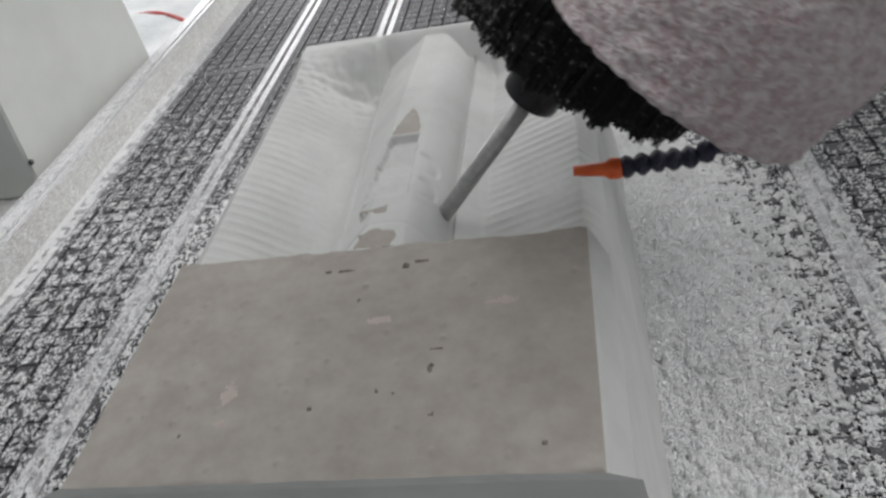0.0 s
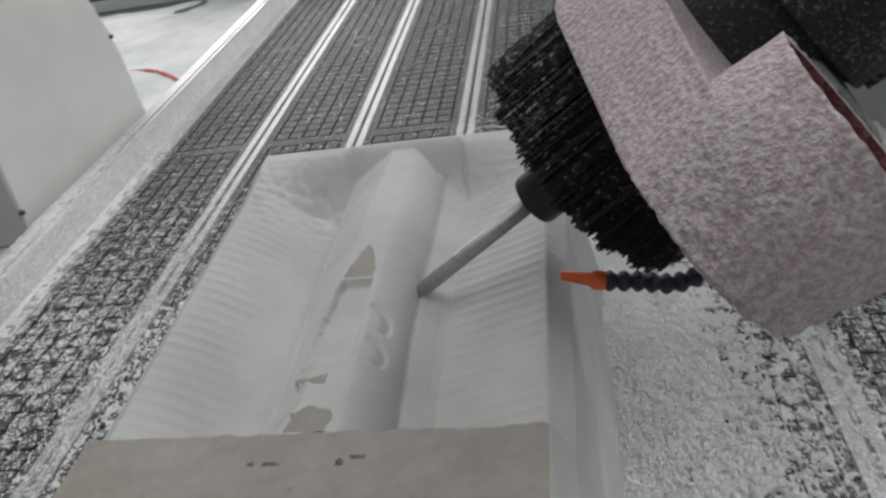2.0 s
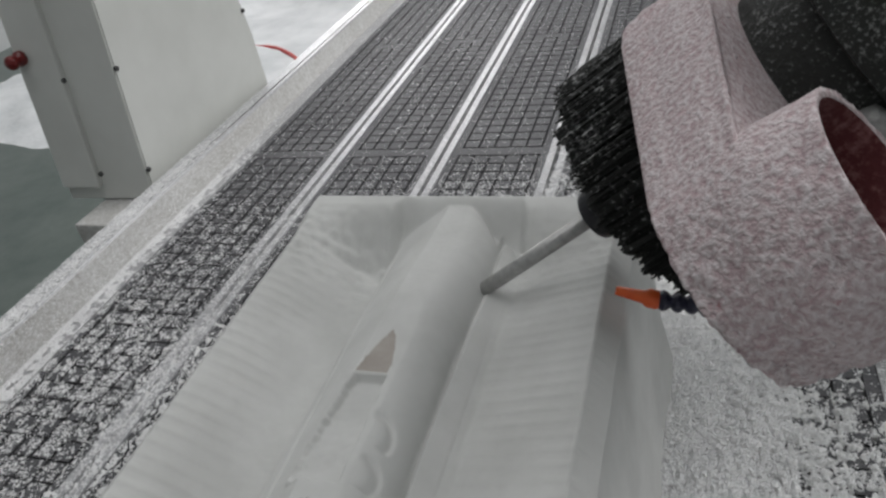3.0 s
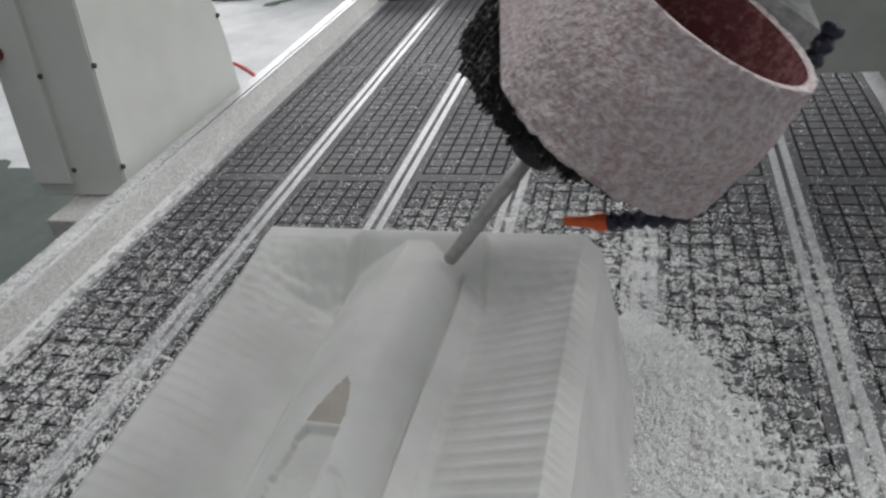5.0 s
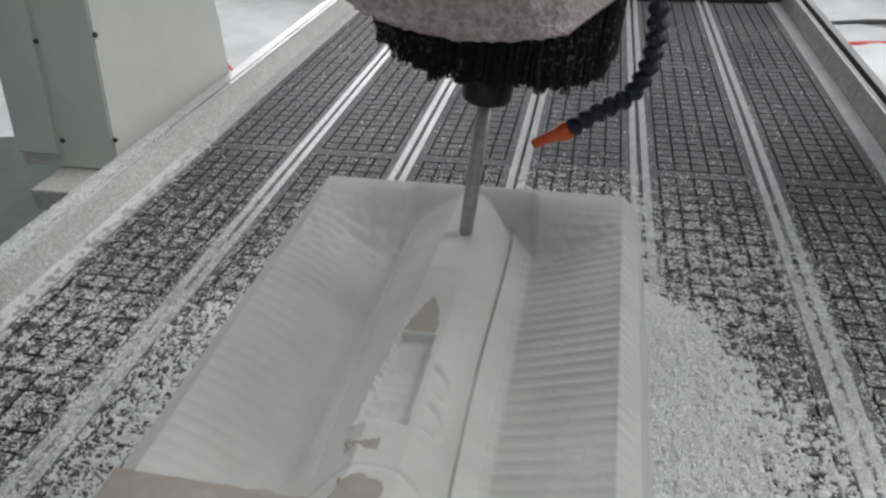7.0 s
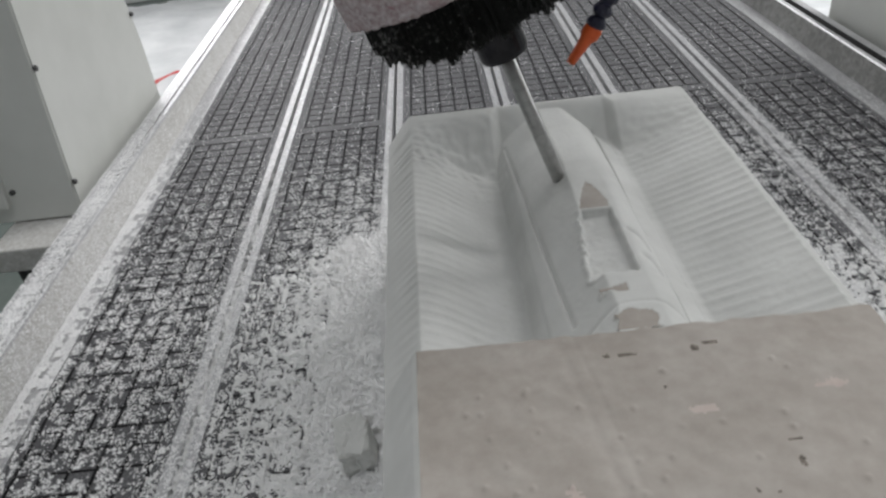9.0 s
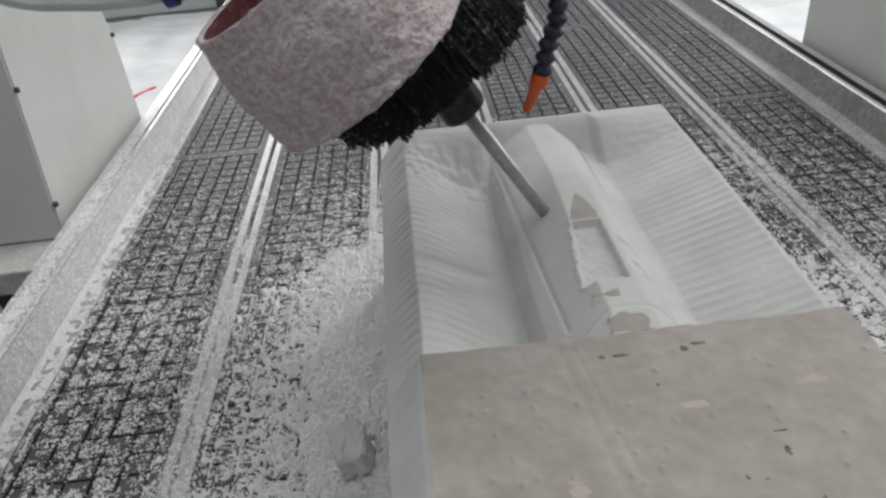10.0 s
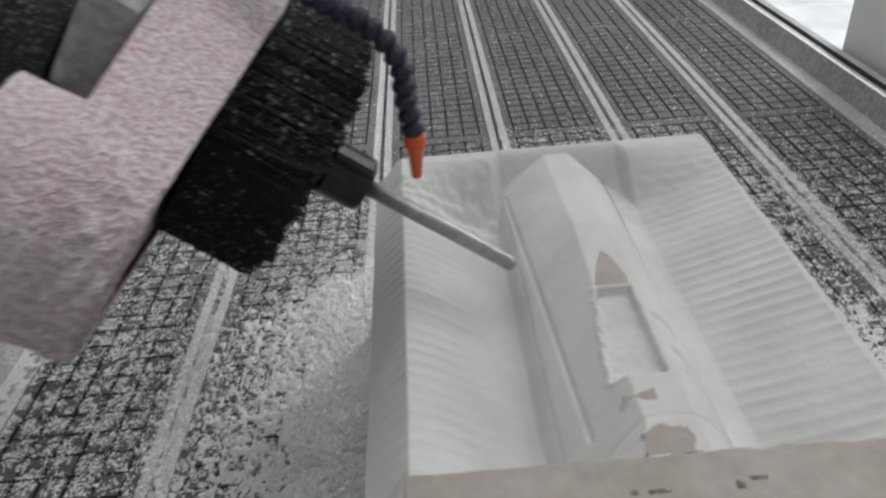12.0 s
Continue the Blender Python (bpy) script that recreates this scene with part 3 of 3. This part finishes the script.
def offcut(name, at, size, turn, seed):
    """A broken lump of foam half sunk in the dust."""
    bm = bmesh.new()
    bmesh.ops.create_icosphere(bm, subdivisions=4, radius=1.0)
    for v in bm.verts:
        c = v.co.copy()
        m = max(abs(c.x), abs(c.y), abs(c.z))
        c = c.lerp(c / m * 0.8, 0.75)
        c *= 1 + 0.22 * noise.noise(c * 1.4 + Vector((seed, 0, 0))) + 0.10 * noise.noise(c * 4 + Vector((seed, 3, 0))) + 0.05 * noise.noise(c * 11)
        v.co = Vector((c.x * size[0], c.y * size[1], c.z * size[2]))
    ob = mesh(name, bm, FOAM)
    ob.matrix_basis = pose(*at, *turn)
    return tagged(ob, "broken white foam offcut half buried in foam dust", "foam offcut")


offcut("foam_offcut", (-0.240, -0.850, 0.030), (0.022, 0.032, 0.026), (6, -10, 12), 2)


def dust_density(x, y):
    """How thickly the chips lie on the bed."""
    d = max(abs(x) - 0.20, 0.0)
    reach = math.exp(-d / (0.20 if x > 0 else 0.34)) * smooth01(((0.10 if x > 0 else 0.02) - y) / 0.60)
    rim = 0.75 * smooth01((abs(x) - 0.61) / 0.04) * smooth01((0.3 - y) / 0.8) if x < 0 else 0
    rail = (x - BAY0 + 0.05) % PITCH < 0.034
    clump = smooth01(0.42 + 2.0 * noise.noise((x * 110, y * 110, 3)) + 1.6 * noise.noise((x * 48, y * 48, 13)) + 0.8 * reach)
    if x < -0.655:
        clump = 0.75 + 0.3 * clump
    if heap_height(x, y) > 0.0:
        clump, reach = max(clump, 0.9), max(reach, 0.8)
    elif abs(x) < 0.49 and y < -0.45:
        reach *= 0.6
    if x < -0.2:
        reach *= 0.68
    return (0.009 + 1.45 * max(reach, rim) * clump * (0.75 + 0.6 * noise.noise((x * 6, y * 6, 8)))) * (1.5 if rail else 1.0)


def bed_top(x):
    """Bed height; the western edge of the bed rises as an upright strip."""
    return np.where(x < -0.679, 0.0505, np.where(x < -0.669, 0.046 * (-0.669 - x) / 0.010, np.where((x - BAY0 + 0.05) % PITCH < 0.034, 0.003, 0.0)))


def chips(count):
    """Flat-based splinters, thrown where the density asks for them."""
    rng = np.random.default_rng(5)
    step = 0.003
    gx = np.arange(-0.724, 0.672, step)
    gy = np.arange(-1.50, 1.05, step)
    dens = np.array([[dust_density(x, y) for y in gy] for x in gx])
    high = np.array([[heap_height(x, y) for y in gy] for x in gx])
    n = count * 14
    x = rng.uniform(gx[0] + step, gx[-1] - step, n)
    y = -1.49 + 2.5 * rng.random(n) ** 1.5
    i, j = np.rint((x - gx[0]) / step).astype(int), np.rint((y - gy[0]) / step).astype(int)
    keep = (rng.random(n) < dens[i, j]) & ~((np.abs(x - 0.01) < 0.19) & (y < -0.53))
    ax, ay = (x - BAY0 + 0.004) % PITCH, (y - 0.02 + 0.0025) % CELL
    groove = (ax < 0.158) & ((ax % CELL < 0.007) | (ay < 0.0045)) & (high[i, j] < 0)
    keep &= ~(groove & (rng.random(n) < 0.60))
    pick = np.flatnonzero(keep)[:count]
    x, y, i, j = x[pick], y[pick], i[pick], j[pick]
    m = len(pick)
    s = rng.uniform(0.0006, 0.0017, m) * np.where(rng.random(m) < 0.93, 1.0, 1.8) * (1 + 0.6 * np.exp(-np.maximum(np.abs(x) - 0.2, 0) / 0.2) * np.clip(-0.35 - y, 0, 0.4) / 0.4)
    z = np.maximum(high[i, j], bed_top(x)) + 0.0003
    a = rng.uniform(0, 2 * math.pi, m)
    verts = np.empty((m, 4, 3))
    for k in range(3):
        r = s * rng.uniform(0.6, 1.2, m)
        verts[:, k, 0], verts[:, k, 1], verts[:, k, 2] = x + r * np.cos(a + 2.1 * k), y + r * np.sin(a + 2.1 * k), z
    verts[:, 3, 0], verts[:, 3, 1], verts[:, 3, 2] = x + 0.3 * s * np.cos(a), y + 0.3 * s * np.sin(a), z + s * rng.uniform(0.25, 0.9, m)
    base = 4 * np.arange(m)[:, None]
    faces = np.concatenate([base + np.array(q) for q in ((0, 1, 3), (1, 2, 3), (2, 0, 3))])
    me = bpy.data.meshes.new("foam_chips")
    me.from_pydata(verts.reshape(-1, 3), [], faces)
    me.materials.append(FLAKE)
    return new("foam_chips", me)


tagged(chips(720000), "white foam chips scattered over the machine bed", "foam chips", kind="stuff")


# ---- gantry ----
def column(s):
    """A gantry leg: a deep cream casting whose far edge curves forward with height. Its near inner corner is at y = 0."""
    bm = bmesh.new()
    side = [(0.0, 0.0), (0.493, 0.0), (0.492, 0.15), (0.484, 0.22), (0.46, 0.31), (0.42, 0.40), (0.37, 0.55), (0.36, 1.62), (0.14, 1.62), (0.075, 0.5), (0.033, 0.22)]
    rows = [[bm.verts.new((s * x, y, z)) for y, z in side] for x in (0.757, 0.965)]
    n = len(side)
    for i in range(n):
        bm.faces.new((rows[0][i], rows[0][(i + 1) % n], rows[1][(i + 1) % n], rows[1][i]))
    bm.faces.new(rows[0])
    bm.faces.new(rows[1])
    bmesh.ops.recalc_face_normals(bm, faces=bm.faces)
    bmesh.ops.bevel(bm, geom=list(bm.edges), offset=0.003, segments=2, affect="EDGES")
    return bm


gantry = tagged(empty("gantry"), "cream painted gantry with two deep legs astride the bed", "gantry")
for s in (-1, 1):
    leg = part("leg", column(s), CREAM, gantry)
    part("foot", box(min(s * 0.745, s * 0.885), max(s * 0.745, s * 0.885), -0.09, 0.52, -0.045, -0.002, 0.004), RAIL, leg, "dust covered foot plate")
    part("guide_block", box(min(s * 0.765, s * 0.875), max(s * 0.765, s * 0.875), -0.06, 0.48, -0.11, -0.046, 0.003), BLACKBEAM, leg, "black guide carriage")
    for y, z in ((0.040, 0.25), (0.012, 0.06), (0.478, 0.21), (0.445, 0.32)):
        b = lathe([(0, 0), (0.005, 0), (0.005, 0.004), (0.003, 0.006), (0, 0.006)], 10, axis=pose(s * 0.7565, y, z, 0, -90 * s, 0))
        part("bolt", b, BOLT, leg)
    if s < 0:
        for x, z in ((-0.855, 0.06), (-0.865, 0.24), (-0.86, 0.4)):
            b = lathe([(0, 0), (0.005, 0), (0.005, 0.004), (0, 0.005)], 10, axis=pose(x, 0.15 * z - 0.012, z, 90, 0, 0))
            part("bolt", b, BOLT, leg)
        bm = box(-0.962, -0.872, -0.012, 0.004, 0.03, 0.9, 0.003)
        for v in bm.verts:
            v.co.y += 0.15 * v.co.z
        part("cover_panel", bm, CREAM, leg, "cream sheet cover on the leg")
        b = lathe([(0, 0), (0.014, 0), (0.014, 0.008), (0.009, 0.010), (0.009, 0.018), (0.013, 0.021), (0.013, 0.028), (0.010, 0.032), (0, 0.033)], 24, axis=pose(-0.945, 0.030, 0.285, 90, 0, 0))
        part("stop_button", b, REDBTN, leg, "red emergency stop button", smooth=True)
part("crossbeam", box(-0.965, 0.965, 0.14, 0.36, 1.62, 1.95, 0.01), CREAM, gantry)

# ---- tool carrier ----
carrier = tagged(empty("tool_carrier"), "grey casting that carries the tilting milling head", "tool carrier")
part("casting", box(0.0, 0.215, 0.29, 0.42, -0.335, 0.25, 0.012), GREYBOX, carrier)
part("ram", box(0.03, 0.185, 0.30, 0.41, 0.25, 1.0, 0.008), GREYBOX, carrier, "grey square ram")
part("pivot_housing", lathe([(0, 0), (0.07, 0), (0.075, 0.01), (0.075, 0.20), (0.07, 0.21), (0, 0.21)], 28, axis=pose(0, 0.11, 0, -90, 0, 0)), DUSTYBLACK, carrier, "dusty black pivot housing", smooth=False)

# ---- milling head: origin at the tool tip, z along the tool ----
head = tagged(empty("milling_head"), "tilting milling head with dusted red suction hood and long cutter", "milling head")
NUT_Z = 0.142
part("cutter", lathe([(0, 0), (0.003, 0.0004), (0.0062, 0.0035), (0.0066, 0.006), (0.0066, NUT_Z + 0.01), (0, NUT_Z + 0.01)], 20), STEEL, head, "long grey steel ball-nose cutter", smooth=True)
part("collet_nut", lathe([(0.008, NUT_Z + 0.004), (0.0145, NUT_Z), (0.0205, NUT_Z + 0.002), (0.0212, NUT_Z + 0.005), (0.0212, NUT_Z + 0.034), (0.019, NUT_Z + 0.037), (0.019, NUT_Z + 0.075), (0.008, NUT_Z + 0.075)], 30), NUT, head, "black steel collet nut", smooth=False)


def bristles():
    """Tufts of uneven length round the tool, clotted into locks."""
    rng = random.Random(8)
    bm = bmesh.new()
    for k in range(9000):
        a = rng.uniform(0, 2 * math.pi)
        r = 0.092 * math.sqrt(rng.uniform(0.16, 1.0))
        if k % 2:
            r = rng.uniform(0.081, 0.0925)
        lock = noise.noise((9 * math.cos(a), 9 * math.sin(a), r * 60)) + 0.6 * noise.noise((24 * math.cos(a), 24 * math.sin(a), r * 130))
        z0 = 0.193 + rng.uniform(0, 0.005) + 0.009 * lock + (0.006 * rng.random() if r > 0.090 else 0)
        r *= 1 + 0.035 * noise.noise((14 * math.cos(a), 14 * math.sin(a), 3))
        w = rng.uniform(0.0005, 0.0011)
        c, s = math.cos(a), math.sin(a)
        dx, dy = rng.uniform(-0.004, 0.004), rng.uniform(-0.004, 0.004)
        b0 = [bm.verts.new((r * c + dx + w * math.cos(t), r * s + dy + w * math.sin(t), z0)) for t in (0.3, 2.4, 4.5)]
        b1 = [bm.verts.new((r * c * 0.99 + w * math.cos(t), r * s * 0.99 + w * math.sin(t), 0.262)) for t in (0.3, 2.4, 4.5)]
        for i in range(3):
            bm.faces.new((b0[i], b0[(i + 1) % 3], b1[(i + 1) % 3], b1[i]))
        bm.faces.new(b0[::-1])
    lathe([(0.03, 0.200), (0.080, 0.202), (0.085, 0.210), (0.0865, 0.262), (0.03, 0.262)], 40, bm=bm)
    return bm


skirt_part = part("bristle_skirt", bristles(), BRISTLE, head, "black bristle skirt speckled with foam dust")


def hood_outline(ra, rb, yb, n=80):
    """Round the spindle and the suction port in front of it."""
    k = math.asin((ra - rb) / -yb)
    pts = [(ra * math.cos(t), ra * math.sin(t)) for t in np.linspace(-k, math.pi + k, n)]
    pts += [(rb * math.cos(t), yb + rb * math.sin(t)) for t in np.linspace(math.pi + k, 2 * math.pi - k, n)]
    return pts


def askew(bm):
    """The suction port stands a little west of the spindle."""
    for v in bm.verts:
        v.co.x += 0.04 * min(v.co.y, 0.0)
    return bm


def shell(outer, inner, z0, z1, rings, jitter, seed, rise=0.0):
    """A fabric wall with thickness, open above and below."""
    rng = random.Random(seed)
    bm = bmesh.new()
    n = len(outer)
    rows = []
    for k in range(rings + 1):
        z = z0 + (z1 - z0) * k / rings
        row = []
        for x, y in outer:
            lump = 1 + jitter * (noise.noise((x * 90, y * 90, z * 90 + seed)) + 0.7 * noise.noise((x * 260, y * 260, z * 260)))
            row.append(bm.verts.new((x * lump, y + (y + 0.08) * (lump - 1), z + rise * max(0, -y - 0.06) * (1 - k / rings) + rng.uniform(-0.0006, 0.0006))))
        rows.append(row)
    ins = [[bm.verts.new((x, y, z + up * max(0, -y - 0.06))) for x, y in inner] for z, up in ((z1 - 0.001, 0.0), (z0 + 0.001, rise))]
    allr = rows + ins + [rows[0]]
    for idx, (a, b) in enumerate(zip(allr, allr[1:])):
        for i in range(n):
            f = bm.faces.new((a[i], a[(i + 1) % n], b[(i + 1) % n], b[i]))
            f.smooth = True
            if idx == rings + 1:
                f.material_index = 1
    bmesh.ops.recalc_face_normals(bm, faces=bm.faces)
    return bm


hood = part("suction_hood", askew(shell(hood_outline(0.0955, 0.064, -0.158), hood_outline(0.0905, 0.059, -0.158), 0.255, 0.317, 30, 0.016, 4, 0.12)), [HOOD, HOODIN], head, "red fabric hood coated pink with foam dust")
ring_out = [(0.0 + 0.056 * math.cos(t), -0.160 + 0.056 * math.sin(t)) for t in np.linspace(0, 2 * math.pi, 110, endpoint=False)]
ring_in = [(0.0 + 0.051 * math.cos(t), -0.160 + 0.051 * math.sin(t)) for t in np.linspace(0, 2 * math.pi, 110, endpoint=False)]
port_bm = shell(ring_out, ring_in, 0.27, 0.349, 28, 0.014, 6)
for v in port_bm.verts:
    reach = math.hypot(v.co.x, v.co.y + 0.159)
    w = 0.0080 * smooth01((-0.115 - v.co.y) / 0.055) * smooth01((v.co.z - 0.288) / 0.018) * (1 - 0.75 * smooth01((v.co.z - 0.312) / 0.037))
    v.co.x *= 1 + w / reach
    v.co.y += (v.co.y + 0.159) * w / reach
port = part("suction_port", askew(port_bm), [HOOD, HOODIN], hood, "open round port, dark red inside")
deck_out = [(x, y) for x, y in hood_outline(0.092, 0.0605, -0.158, 40)]
part("hood_deck", askew(extrude_outline(deck_out, 0.300, 0.3155)), HOOD, hood, "dust covered hood deck")
floor_bm = extrude_outline(hood_outline(0.0915, 0.060, -0.158, 40), 0.2585, 0.265)
for v in floor_bm.verts:
    v.co.z += 0.12 * max(0, -v.co.y - 0.06)
part("hood_floor", askew(floor_bm), PALEDUST, hood, "hood underside caked with pale dust")
part("port_floor", askew(lathe([(0, 0.3135), (0.052, 0.3135), (0.052, 0.3125), (0, 0.3125)], 40, (0, -0.160))), HOODIN, port, "dark red port lining")
motor = part("spindle_motor", lathe([(0, 0.25), (0.066, 0.25), (0.068, 0.255), (0.068, 0.30), (0.062, 0.305), (0.062, 0.352), (0.069, 0.354), (0.069, 0.398), (0.064, 0.402), (0.064, 0.47), (0.06, 0.48), (0.06, 0.52), (0, 0.52)], 36), DUSTYBLACK, head, "dust speckled black spindle motor")
part("casting", box(0.006, 0.074, -0.078, 0.078, 0.318, 0.350, 0.008), PALECAST, motor, "pale dusty casting beside the motor")
for k in range(14):
    a = math.radians(150 + k * 17)
    part("cooling_rib", box(-0.003, 0.003, 0.068, 0.073, 0.358, 0.394, 0.001), DUSTYBLACK, motor).matrix_local = pose(0, 0, 0, 0, 0, math.degrees(a) + 90)
gear = part("drive_housing", box(-0.060, 0.075, -0.068, 0.09, 0.402, 0.455, 0.009), DUSTYGREY, head, "dusty grey drive housing")
part("cover", box(-0.040, 0.020, -0.0725, -0.067, 0.408, 0.449, 0.003), PALECAST, gear, "pale dusty cover plate")
for x, z in ((-0.035, 0.413), (0.015, 0.413), (-0.035, 0.444), (0.015, 0.444)):
    part("bolt", lathe([(0, 0), (0.0032, 0), (0.0032, 0.002), (0, 0.0025)], 8, axis=pose(x, -0.0725, z, 90, 0, 0)), BOLT, gear)
part("rear_housing", box(-0.078, 0.07, -0.055, 0.09, 0.458, 0.53, 0.012), DUSTYBLACK, head, "dust speckled rear housing")
part("bracket", box(-0.092, -0.062, -0.058, 0.02, 0.402, 0.440, 0.005), DUSTYGREY, gear, "dusty grey bracket")
part("bracket", box(-0.104, -0.092, -0.050, 0.0, 0.412, 0.432, 0.003), DUSTYGREY, gear, "dusty grey bracket")
part("valve", lathe([(0, 0), (0.010, 0), (0.010, 0.016), (0.007, 0.018), (0.007, 0.03), (0, 0.03)], 14, axis=pose(-0.030, -0.0725, 0.428, 90, 0, 0)), DUSTYBLACK, gear, "dusty black valve")
part("valve", box(0.028, 0.058, -0.078, -0.066, 0.412, 0.440, 0.004), DUSTYBLACK, gear, "dusty black valve")
part("rod", lathe([(0, 0), (0.008, 0), (0.008, 0.022), (0.005, 0.024), (0.005, 0.052), (0, 0.052)], 14, axis=pose(-0.079, -0.048, 0.352)), DUSTYGREY, head, "dark dusty rod", smooth=False)
fitting = part("fitting", lathe([(0, 0), (0.0085, 0), (0.0085, 0.010), (0.0065, 0.013), (0.0065, 0.022), (0, 0.022)], 14, axis=pose(-0.079, -0.050, 0.358, 0, -70, 0)), BLACKBEAM, head, "black air fitting")
part("release_ring", lathe([(0, 0), (0.0088, 0), (0.0088, 0.008), (0.007, 0.009), (0, 0.009)], 14, axis=pose(-0.0995, -0.050, 0.3655, 0, -70, 0)), BLUE, fitting, "blue release ring")
part("air_line", tube([(-0.106, -0.050, 0.368), (-0.13, -0.048, 0.381), (-0.16, -0.045, 0.40), (-0.20, -0.04, 0.435), (-0.23, -0.03, 0.50)], 0.0045, 8), WHITECABLE, head, "white air line")
part("status_lamp", tube([(-0.0475, -0.0585, 0.384), (-0.048, -0.0595, 0.391), (-0.0475, -0.0585, 0.399)], 0.0022, 8), LED_GREEN, head, "green status lamp")
part("warning_lamp", lathe([(0, -0.004), (0.005, -0.004), (0.005, 0), (0.004, 0.004), (0, 0.006)], 12, axis=pose(-0.0795, -0.0545, 0.449, 90, 0, 0)), LED_RED, head, "lit red lamp")
part("label_plate", box(-0.006, 0.006, -0.0735, -0.0722, 0.414, 0.440), YELLOW, head, "worn yellow label")

# air nozzle on a jointed hose
hose_pts = [(0.0716, -0.0351, 0.1457), (0.091, -0.035, 0.165), (0.111, -0.035, 0.184), (0.1185, -0.033, 0.213), (0.114, -0.03, 0.250), (0.110, -0.02, 0.29), (0.107, 0.0, 0.34)]
hose = part("nozzle_hose", tube(hose_pts, 0.0068, 12, 0.5, 0.0105), NAVY, head, "navy jointed coolant hose")
way = Vector((0.0464 - 0.0716, 0.0001, 0.1275 - 0.1457))
turn = Vector((0, 0, 1)).rotation_difference(way).to_matrix().to_4x4()
part("nozzle", lathe([(0, -0.003), (0.0062, -0.003), (0.0075, 0.0), (0.0075, 0.006), (0.0052, 0.010), (0.0036, way.length), (0.0018, way.length), (0.0016, way.length - 0.004), (0, way.length - 0.004)], 18, axis=Matrix.Translation((0.0716, -0.0351, 0.1457)) @ turn), ORANGE, head, "orange plastic nozzle", smooth=True)


def motions():
    walk(head, [(t, pose(*r)) for t, *r in HEAD])
    # the legs stand a little further on than the tip while it works at the far end
    ahead = {5: 0.0197, 5.5: 0.0202, 6: 0.0210, 6.5: 0.0217, 7: 0.0222, 7.5: 0.0176}
    walk(gantry, [(t, pose(0, r[1] + 0.494 + ahead.get(t, 0.0), 0)) for t, *r in HEAD])
    rows = []
    for t, *r in HEAD:
        p = pose(*r) @ Vector((0, 0, 0.5))
        rows.append((t, pose(p.x, p.y, p.z)))
    walk(carrier, rows)


motions()
